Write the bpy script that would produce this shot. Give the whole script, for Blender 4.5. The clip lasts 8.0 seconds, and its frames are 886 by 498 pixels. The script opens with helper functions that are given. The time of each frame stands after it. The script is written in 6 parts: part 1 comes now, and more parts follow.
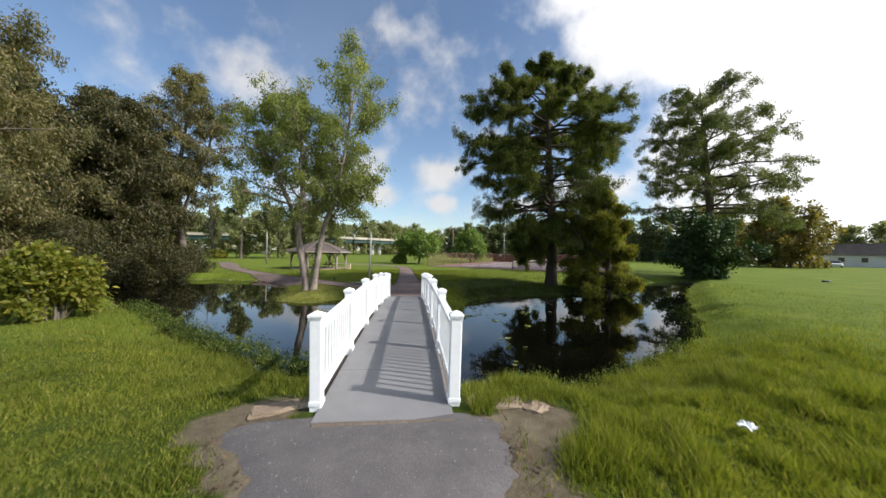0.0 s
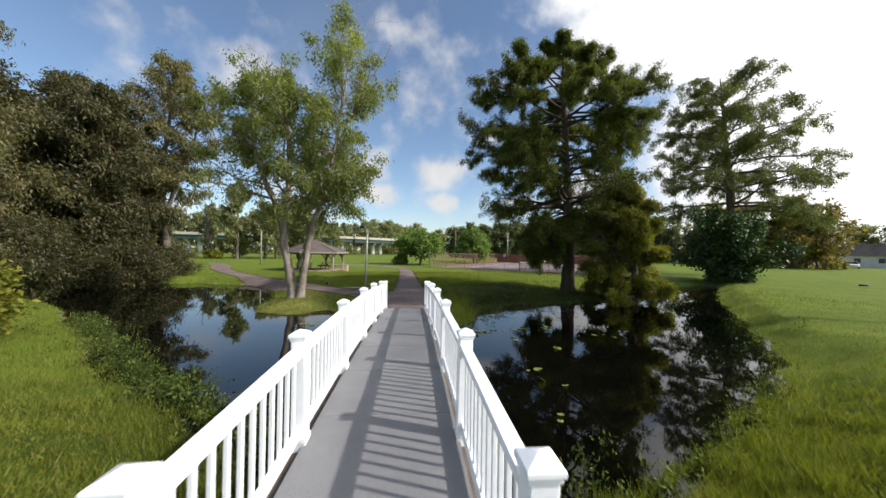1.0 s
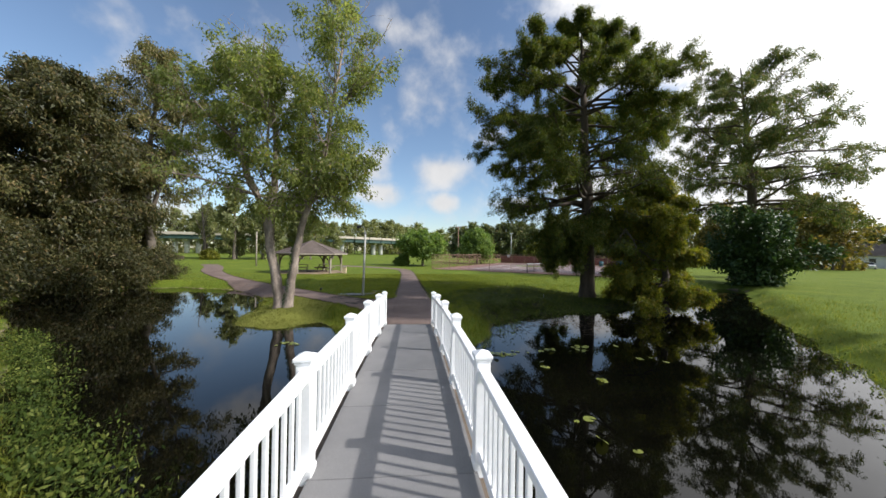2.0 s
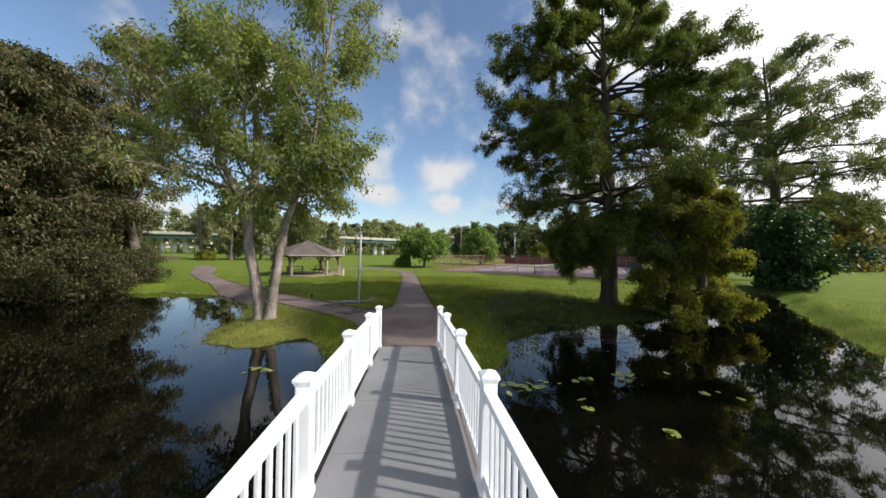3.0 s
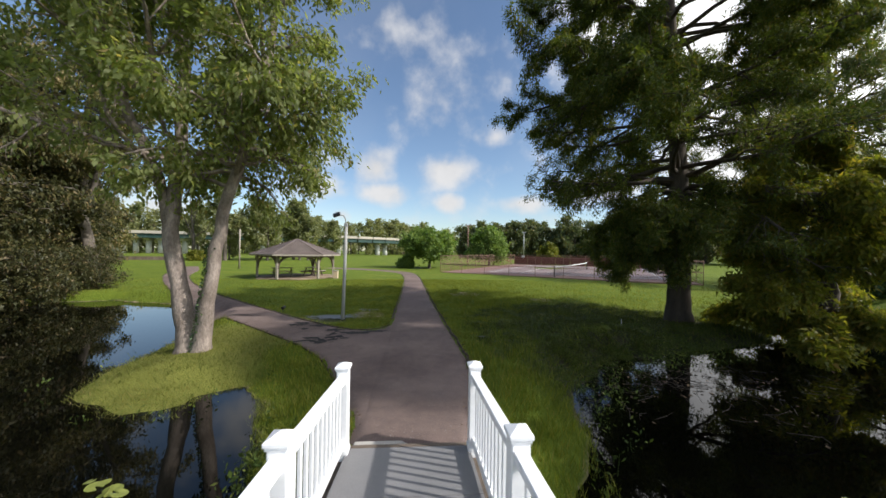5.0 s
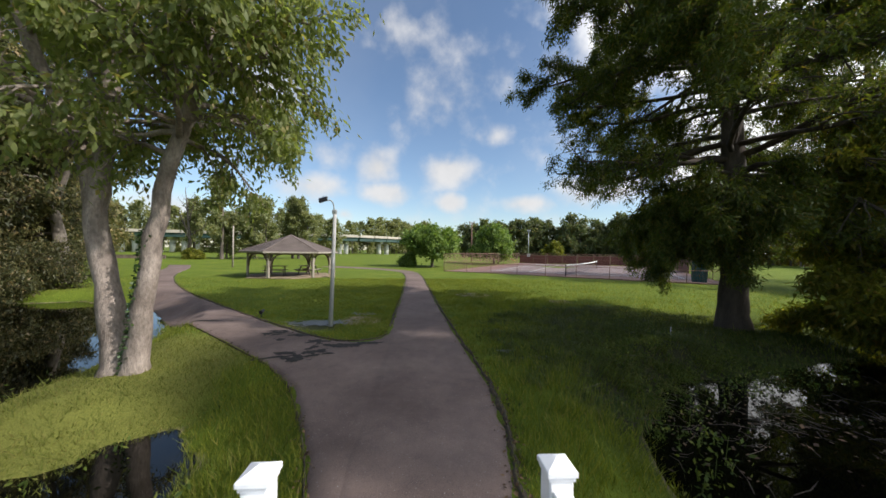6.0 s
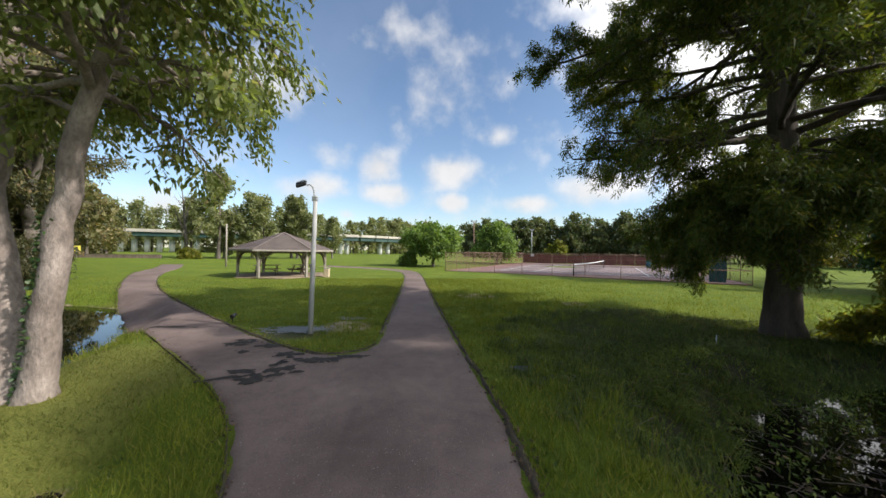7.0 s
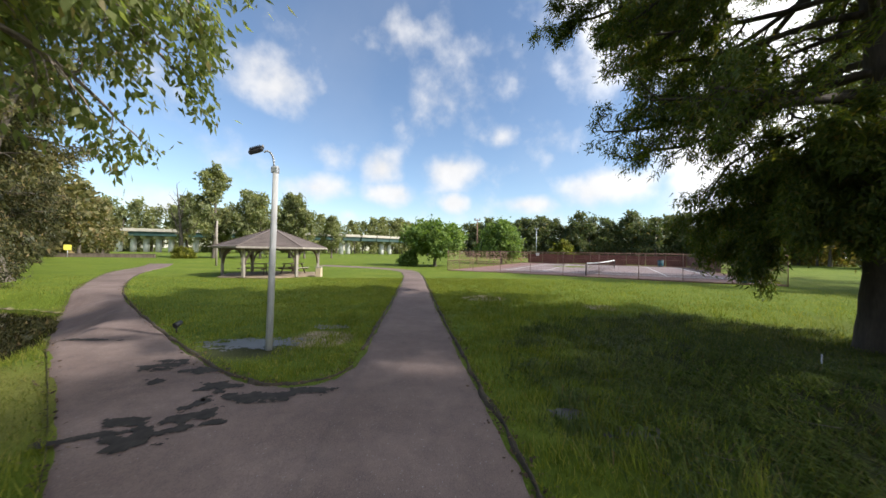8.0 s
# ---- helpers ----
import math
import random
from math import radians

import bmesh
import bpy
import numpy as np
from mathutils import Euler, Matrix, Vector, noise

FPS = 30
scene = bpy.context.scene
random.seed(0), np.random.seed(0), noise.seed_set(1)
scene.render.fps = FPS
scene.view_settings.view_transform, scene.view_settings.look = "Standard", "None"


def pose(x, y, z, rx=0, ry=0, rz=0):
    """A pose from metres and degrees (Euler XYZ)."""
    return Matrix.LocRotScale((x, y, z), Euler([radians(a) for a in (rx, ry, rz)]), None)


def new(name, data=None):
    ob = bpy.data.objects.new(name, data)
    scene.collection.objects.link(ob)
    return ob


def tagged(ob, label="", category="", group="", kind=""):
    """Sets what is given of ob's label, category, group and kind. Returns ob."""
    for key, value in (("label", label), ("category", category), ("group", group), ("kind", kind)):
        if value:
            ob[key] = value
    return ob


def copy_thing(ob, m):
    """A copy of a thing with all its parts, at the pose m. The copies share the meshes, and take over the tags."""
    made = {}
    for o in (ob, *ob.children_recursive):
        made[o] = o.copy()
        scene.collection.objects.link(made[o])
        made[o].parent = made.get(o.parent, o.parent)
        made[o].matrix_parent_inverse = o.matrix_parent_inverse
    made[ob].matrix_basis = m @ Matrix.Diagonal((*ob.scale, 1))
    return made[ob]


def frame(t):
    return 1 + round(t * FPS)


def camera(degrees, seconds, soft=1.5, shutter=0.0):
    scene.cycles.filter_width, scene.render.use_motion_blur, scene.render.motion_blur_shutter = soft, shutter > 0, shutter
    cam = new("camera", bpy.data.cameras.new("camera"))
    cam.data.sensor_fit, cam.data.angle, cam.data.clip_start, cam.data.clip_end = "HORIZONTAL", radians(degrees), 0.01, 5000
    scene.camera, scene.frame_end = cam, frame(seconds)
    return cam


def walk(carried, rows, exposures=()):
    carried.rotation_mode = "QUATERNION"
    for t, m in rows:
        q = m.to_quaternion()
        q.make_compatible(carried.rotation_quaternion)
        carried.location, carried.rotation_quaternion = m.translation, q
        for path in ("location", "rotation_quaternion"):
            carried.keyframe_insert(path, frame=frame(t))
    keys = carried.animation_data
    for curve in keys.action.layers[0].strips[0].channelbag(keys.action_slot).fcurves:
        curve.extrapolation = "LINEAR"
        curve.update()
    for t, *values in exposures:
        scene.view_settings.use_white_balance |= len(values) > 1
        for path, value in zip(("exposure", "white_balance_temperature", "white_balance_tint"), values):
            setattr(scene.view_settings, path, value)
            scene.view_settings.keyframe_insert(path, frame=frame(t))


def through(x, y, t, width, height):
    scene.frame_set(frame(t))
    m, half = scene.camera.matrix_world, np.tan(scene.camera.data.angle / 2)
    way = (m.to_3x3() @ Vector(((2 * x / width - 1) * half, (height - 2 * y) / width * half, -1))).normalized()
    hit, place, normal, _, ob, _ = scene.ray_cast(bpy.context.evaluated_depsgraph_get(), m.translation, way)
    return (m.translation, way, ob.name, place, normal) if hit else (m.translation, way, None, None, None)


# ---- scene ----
cam = camera(107.6, 8.0, soft=1.5, shutter=0.22)
# seconds, eye, yaw, pitch, lean
ROWS = [
    (0.0, 0.242, -2.604, 2.127, -5.40, 0.50, 0.88),
    (0.5, 0.217, -1.570, 2.167, -5.34, 0.50, 0.88),
    (1.0, 0.237, -0.368, 2.242, -5.20, 0.43, 0.91),
    (1.5, 0.152, 0.642, 2.321, -5.13, 0.39, 0.90),
    (3.0, 0.121, 3.460, 2.468, -4.75, 0.40, 0.88),
    (3.5, 0.146, 4.452, 2.509, -4.67, 0.43, 0.91),
    (4.0, 0.153, 5.489, 2.498, -4.47, 0.42, 0.88),
    (4.5, 0.130, 6.446, 2.466, -4.27, 0.43, 0.85),
    (6.0, 0.026, 9.449, 2.202, -3.75, 0.29, 0.86),
    (6.5, 0.093, 10.152, 2.120, -3.65, 0.30, 0.86),
    (7.0, 0.157, 10.878, 2.044, -3.46, 0.34, 0.84),
    (7.5, 0.191, 11.866, 1.920, -3.25, 0.38, 0.84),
    (8.0, 0.270, 12.838, 1.830, -3.08, 0.43, 0.85),
]
walk(cam, [(t, pose(x, y, z, 0, 0, yaw) @ pose(0, 0, 0, 90 + pitch, 0, 0) @ pose(0, 0, 0, 0, 0, lean)) for t, x, y, z, yaw, pitch, lean in ROWS], exposures=((0.0, 0.24), (3.0, 0.22), (4.5, 0.22), (6.0, 0.24), (8.0, 0.53)))

# ---- world, sun ----
SUN_AZ = Vector((0.94, -0.341))          # towards the sun, on the ground
SUN_EL = radians(38.5)
sun_way = Vector((SUN_AZ.x * math.cos(SUN_EL), SUN_AZ.y * math.cos(SUN_EL), math.sin(SUN_EL))).normalized()
sun = new("sun", bpy.data.lights.new("sun", "SUN"))
sun.data.energy, sun.data.angle, sun.data.color = 4.2, radians(1.2), (1.0, 0.965, 0.93)
sun.matrix_world = Matrix.Translation((30, -20, 60)) @ sun_way.to_track_quat("Z", "Y").to_matrix().to_4x4()


def build_sky():
    world = bpy.data.worlds.new("sky")
    scene.world = world
    world.use_nodes = True
    nt = world.node_tree
    nt.nodes.clear()
    n, link = nt.nodes.new, nt.links.new
    out, back = n("ShaderNodeOutputWorld"), n("ShaderNodeBackground")
    link(back.outputs[0], out.inputs[0])
    sky = n("ShaderNodeTexSky")
    sky.sky_type, sky.sun_disc = "NISHITA", False
    sky.sun_elevation, sky.sun_rotation = SUN_EL, math.atan2(SUN_AZ.x, SUN_AZ.y)
    sky.air_density, sky.dust_density, sky.ozone_density = 1.0, 0.5, 2.0
    geo = n("ShaderNodeTexCoord")

    def maths(op, a, b=None, c=None):
        m = n("ShaderNodeMath")
        m.operation = op
        for i, v in enumerate((a, b, c)):
            if v is None:
                continue
            if isinstance(v, (int, float)):
                m.inputs[i].default_value = v
            else:
                link(v, m.inputs[i])
        return m.outputs[0]

    # clouds lie on a flat layer: the way divided by its height
    sep = n("ShaderNodeSeparateXYZ")
    link(geo.outputs["Generated"], sep.inputs[0])
    warp = n("ShaderNodeTexNoise")
    warp.inputs["Scale"].default_value, warp.inputs["Detail"].default_value, warp.inputs["Roughness"].default_value = 5.0, 8.0, 0.58
    link(geo.outputs["Generated"], warp.inputs["Vector"])
    fine = n("ShaderNodeTexNoise")
    fine.inputs["Scale"].default_value, fine.inputs["Detail"].default_value = 13.0, 8.0
    link(geo.outputs["Generated"], fine.inputs["Vector"])
    total = None
    # azimuth (degrees from +y to the right), elevation, half widths, weight
    for az, el, wide, high, weight in CLOUDS:
        a, e = radians(az), radians(el)
        centre = Vector((math.sin(a) * math.cos(e), math.cos(a) * math.cos(e), math.sin(e)))
        right = Vector((math.cos(a), -math.sin(a), 0))
        up = right.cross(centre)

        def along(v):
            dot = n("ShaderNodeVectorMath")
            dot.operation = "DOT_PRODUCT"
            link(geo.outputs["Generated"], dot.inputs[0])
            dot.inputs[1].default_value = v
            return dot.outputs["Value"]
        u = maths("DIVIDE", along(right), math.sin(radians(wide)))
        v = maths("DIVIDE", along(up), math.sin(radians(high)))
        d = maths("SQRT", maths("ADD", maths("MULTIPLY", u, u), maths("MULTIPLY", v, v)))
        blob = maths("MULTIPLY", maths("MAXIMUM", maths("SUBTRACT", 1.0, d), -0.6), weight)
        front = maths("GREATER_THAN", along(centre), 0.0)
        blob = maths("SUBTRACT", maths("MULTIPLY", maths("ADD", blob, 0.6), front), 0.6)
        total = blob if total is None else maths("MAXIMUM", total, blob)
    rag = maths("ADD", maths("MULTIPLY", maths("SUBTRACT", warp.outputs["Fac"], 0.5), 1.5), maths("MULTIPLY", maths("SUBTRACT", fine.outputs["Fac"], 0.5), 1.25))
    field = maths("ADD", total, rag)
    ramp = n("ShaderNodeMapRange")
    ramp.interpolation_type = "SMOOTHSTEP"
    link(field, ramp.inputs["Value"])
    ramp.inputs["From Min"].default_value, ramp.inputs["From Max"].default_value = -0.1, 0.85
    # thin veil everywhere
    veil = n("ShaderNodeTexNoise")
    veil.inputs["Scale"].default_value, veil.inputs["Detail"].default_value = 2.2, 7.0
    link(geo.outputs["Generated"], veil.inputs["Vector"])
    thin = maths("MULTIPLY", maths("MAXIMUM", maths("SUBTRACT", veil.outputs["Fac"], 0.5), 0.0), 0.35)
    amount = maths("MINIMUM", maths("MAXIMUM", maths("MULTIPLY", ramp.outputs[0], 0.93), thin), 1.0)
    # clouds near the sun are brighter
    near = n("ShaderNodeVectorMath")
    near.operation = "DOT_PRODUCT"
    link(geo.outputs["Generated"], near.inputs[0])
    near.inputs[1].default_value = sun_way
    glow = maths("POWER", maths("MAXIMUM", near.outputs["Value"], 0.0), 2.5)
    level = maths("ADD", maths("MULTIPLY", glow, 16.0), CLOUD_LEVEL)
    level = maths("MULTIPLY", level, maths("ADD", maths("MULTIPLY", fine.outputs["Fac"], 0.35), 0.82))
    grey = n("ShaderNodeCombineColor")
    link(level, grey.inputs[0])
    link(maths("MULTIPLY", level, 0.99), grey.inputs[1])
    link(maths("MULTIPLY", level, 0.99), grey.inputs[2])
    mix = n("ShaderNodeMix")
    mix.data_type = "RGBA"
    link(amount, mix.inputs["Factor"])
    link(sky.outputs[0], mix.inputs["A"])
    link(grey.outputs[0], mix.inputs["B"])
    link(mix.outputs["Result"], back.inputs["Color"])
    back.inputs["Strength"].default_value = SKY_STRENGTH


SKY_STRENGTH, CLOUD_LEVEL = 0.135, 5.0
CLOUDS = [
    (-1.2, 34, 7, 4.5, 0.22), (-24.5, 24.0, 7.0, 5.0, 0.75), (-15.7, 16, 4, 2.8, 0.4), (-7.7, 14, 4.2, 4.2, 1.0), (-6.7, 9.8, 5.6, 2.6, 1.05), (4.7, 14, 6, 3.6, 1.05),
    (-1.5, 24, 3.8, 4, 0.18), (13, 19.2, 3.4, 2.3, 0.7), (21.9, 19, 4.5, 4, 0.4), (5, 8.4, 3, 1.9, 0.95), (-18.7, 10, 7.5, 2.7, 0.7), (-13.3, 5.9, 2.2, 1.7, 0.9),
    (18, 8.3, 5.5, 1.9, 0.85), (30, 10.5, 9, 4.0, 1.3), (-30, 12.5, 6, 5, 0.55), (-38, 5.3, 8, 3, 0.7),
    (62, 14, 27, 20, 3.2), (58, 34, 32, 14, 3.2), (38, 40, 17, 10, 2.2), (92, 30, 34, 34, 3.2), (130, 40, 30, 22, 2.0), (34, 33, 7, 4.5, 1.4),
    (-75, 22, 18, 9, 0.9), (180, 30, 26, 14, 1.0), (-140, 28, 24, 12, 0.9),
]
build_sky()

# ---- materials ----
def material(name, rough=0.7, metal=0.0, spec=0.5):
    m = bpy.data.materials.new(name)
    m.use_nodes = True
    b = m.node_tree.nodes["Principled BSDF"]
    b.inputs["Roughness"].default_value, b.inputs["Metallic"].default_value = rough, metal
    b.inputs["Specular IOR Level"].default_value = spec
    return m, m.node_tree, b


def noise_node(nt, scale, detail=5.0, rough=0.55, coords="Object", stretch=(1, 1, 1)):
    co, mp, no = nt.nodes.new("ShaderNodeTexCoord"), nt.nodes.new("ShaderNodeMapping"), nt.nodes.new("ShaderNodeTexNoise")
    mp.inputs["Scale"].default_value = stretch
    nt.links.new(co.outputs[coords], mp.inputs["Vector"])
    nt.links.new(mp.outputs[0], no.inputs["Vector"])
    no.inputs["Scale"].default_value, no.inputs["Detail"].default_value, no.inputs["Roughness"].default_value = scale, detail, rough
    return no.outputs["Fac"]


def ramp_node(nt, fac, stops):
    r = nt.nodes.new("ShaderNodeValToRGB")
    nt.links.new(fac, r.inputs[0])
    while len(r.color_ramp.elements) < len(stops):
        r.color_ramp.elements.new(0.5)
    for e, (at, col) in zip(r.color_ramp.elements, stops):
        e.position, e.color = at, (*col, 1)
    return r.outputs[0]


def mix_node(nt, fac, a, b, blend="MIX"):
    m = nt.nodes.new("ShaderNodeMix")
    m.data_type, m.blend_type = "RGBA", blend
    for key, v in (("Factor", fac), ("A", a), ("B", b)):
        if isinstance(v, (int, float)):
            m.inputs[key].default_value = v
        elif isinstance(v, tuple):
            m.inputs[key].default_value = (*v, 1)
        else:
            nt.links.new(v, m.inputs[key])
    return m.outputs["Result"]


def bump_node(nt, b, height, strength, distance=0.02):
    n = nt.nodes.new("ShaderNodeBump")
    n.inputs["Strength"].default_value, n.inputs["Distance"].default_value = strength, distance
    nt.links.new(height, n.inputs["Height"])
    nt.links.new(n.outputs[0], b.inputs["Normal"])


def worn(name, dark, light, scale=4.0, fine=60.0, rough=0.75, bump=0.25, stretch=(1, 1, 1), metal=0.0, random_amount=0.0, spec=0.4, grain_dark=0.7):
    """A two-scale surface: broad stains between two colours, fine grain and relief."""
    m, nt, b = material(name, rough, metal, spec)
    broad = noise_node(nt, scale, 6, 0.6, stretch=stretch)
    grain = noise_node(nt, fine, 4, 0.6, stretch=stretch)
    col = ramp_node(nt, broad, [(0.3, dark), (0.7, light)])
    shade = ramp_node(nt, grain, [(0.25, (grain_dark,) * 3), (0.75, (1.04 + 0.27 * (1 - grain_dark),) * 3)])
    col = mix_node(nt, 0.8, col, shade, "MULTIPLY")
    if random_amount:
        info = nt.nodes.new("ShaderNodeObjectInfo")
        vary = ramp_node(nt, info.outputs["Random"], [(0.0, (1 - random_amount,) * 3), (1.0, (1.0, 1.0, 1.0))])
        col = mix_node(nt, 1.0, col, vary, "MULTIPLY")
    nt.links.new(col, b.inputs["Base Color"])
    bump_node(nt, b, grain, bump)
    return m


def leaf_material(name, stops, through=0.35, rough=0.5, spec=0.3):
    """Foliage: each leaf takes its own tint, broad patches lighten or brown it, light comes through."""
    m, nt, b = material(name, rough, spec=spec)
    geo = nt.nodes.new("ShaderNodeNewGeometry")
    tint = ramp_node(nt, geo.outputs["Random Per Island"], stops)
    patch = noise_node(nt, 0.55, 3)
    shade = ramp_node(nt, patch, [(0.3, (0.72, 0.74, 0.66)), (0.7, (1.18, 1.14, 1.0))])
    col = mix_node(nt, 0.9, tint, shade, "MULTIPLY")
    nt.links.new(col, b.inputs["Base Color"])
    tr, mx = nt.nodes.new("ShaderNodeBsdfTranslucent"), nt.nodes.new("ShaderNodeMixShader")
    bright = mix_node(nt, 1.0, col, (1.5, 1.55, 0.7), "MULTIPLY")
    nt.links.new(bright, tr.inputs["Color"])
    mx.inputs[0].default_value = through
    out = nt.nodes["Material Output"]
    nt.links.new(b.outputs[0], mx.inputs[1])
    nt.links.new(tr.outputs[0], mx.inputs[2])
    nt.links.new(mx.outputs[0], out.inputs["Surface"])
    return m


def ground_material():
    """Mown grass over soil; the 'soil' attribute says where earth shows, another darkens mud and paints in the
    cypress's shade.
    """
    m, nt, b = material("grass_ground", 0.95, spec=0.15)
    broad = noise_node(nt, 0.35, 5)
    mid = noise_node(nt, 2.2, 6, 0.65)
    fine = noise_node(nt, 38, 5, 0.7)
    col = ramp_node(nt, broad, [(0.3, (0.1, 0.145, 0.018)), (0.55, (0.135, 0.18, 0.022)), (0.75, (0.175, 0.2, 0.034))])
    tuft = ramp_node(nt, mid, [(0.3, (0.72, 0.76, 0.7)), (0.7, (1.15, 1.12, 1.05))])
    col = mix_node(nt, 0.8, col, tuft, "MULTIPLY")
    grain = ramp_node(nt, fine, [(0.25, (0.5, 0.52, 0.45)), (0.75, (1.3, 1.28, 1.2))])
    col = mix_node(nt, 0.85, col, grain, "MULTIPLY")
    soil_col = ramp_node(nt, noise_node(nt, 5, 6, 0.65), [(0.3, (0.22, 0.165, 0.11)), (0.7, (0.42, 0.33, 0.23))])
    at = nt.nodes.new("ShaderNodeAttribute")
    at.attribute_name = "soil"
    edge = nt.nodes.new("ShaderNodeMath")
    edge.operation = "ADD"
    nt.links.new(at.outputs["Fac"], edge.inputs[0])
    jig = nt.nodes.new("ShaderNodeMath")
    jig.operation = "MULTIPLY_ADD"
    nt.links.new(mid, jig.inputs[0])
    jig.inputs[1].default_value, jig.inputs[2].default_value = 0.9, -0.45
    nt.links.new(jig.outputs[0], edge.inputs[1])
    cut = nt.nodes.new("ShaderNodeMapRange")
    nt.links.new(edge.outputs[0], cut.inputs["Value"])
    cut.inputs["From Min"].default_value, cut.inputs["From Max"].default_value = 0.4, 0.65
    col = mix_node(nt, cut.outputs[0], col, soil_col)
    wet_shade = nt.nodes.new("ShaderNodeAttribute")
    wet_shade.attribute_name = "wet_shade"
    col = mix_node(nt, wet_shade.outputs["Fac"], col, (0.035, 0.03, 0.022))
    ground_dark = nt.nodes.new("ShaderNodeAttribute")
    ground_dark.attribute_name = "ground_dark"
    col = mix_node(nt, ground_dark.outputs["Fac"], col, (0.5, 0.52, 0.5), "MULTIPLY")
    dry = nt.nodes.new("ShaderNodeAttribute")
    dry.attribute_name = "dry"
    col = mix_node(nt, dry.outputs["Fac"], col, mix_node(nt, 0.85, (0.2, 0.2, 0.05), grain, "MULTIPLY"))
    nt.links.new(col, b.inputs["Base Color"])
    bump_node(nt, b, fine, 0.9, 0.04)
    return m


def water_material():
    m, nt, b = material("pond_water", 0.015, spec=0.5)
    b.inputs["IOR"].default_value = 1.4
    nt.links.new(ramp_node(nt, noise_node(nt, 0.4, 4), [(0.3, (0.0012, 0.0014, 0.001)), (0.7, (0.003, 0.0028, 0.0018))]), b.inputs["Base Color"])
    bump_node(nt, b, noise_node(nt, 3.0, 3), 0.03, 0.02)
    return m


def asphalt_material(name, dark, light):
    m, nt, b = material(name, 0.9, spec=0.25)
    broad = noise_node(nt, 0.6, 5)
    mid = noise_node(nt, 4.5, 6, 0.65)
    fine = noise_node(nt, 90, 4, 0.7)
    col = ramp_node(nt, broad, [(0.3, dark), (0.7, light)])
    col = mix_node(nt, 0.6, col, ramp_node(nt, mid, [(0.3, (0.72, 0.72, 0.74)), (0.7, (1.15, 1.12, 1.1))]), "MULTIPLY")
    col = mix_node(nt, 0.9, col, ramp_node(nt, fine, [(0.3, (0.6, 0.6, 0.6)), (0.7, (1.3, 1.28, 1.25))]), "MULTIPLY")
    nt.links.new(col, b.inputs["Base Color"])
    # pale chips of stone in the tar
    chip = noise_node(nt, 55, 1, 0.3)
    col = mix_node(nt, ramp_node(nt, chip, [(0.73, (0, 0, 0)), (0.77, (0.6, 0.6, 0.6))]), col, (0.4, 0.38, 0.36))
    nt.links.new(col, b.inputs["Base Color"])
    bump_node(nt, b, fine, 0.5, 0.012)
    return m


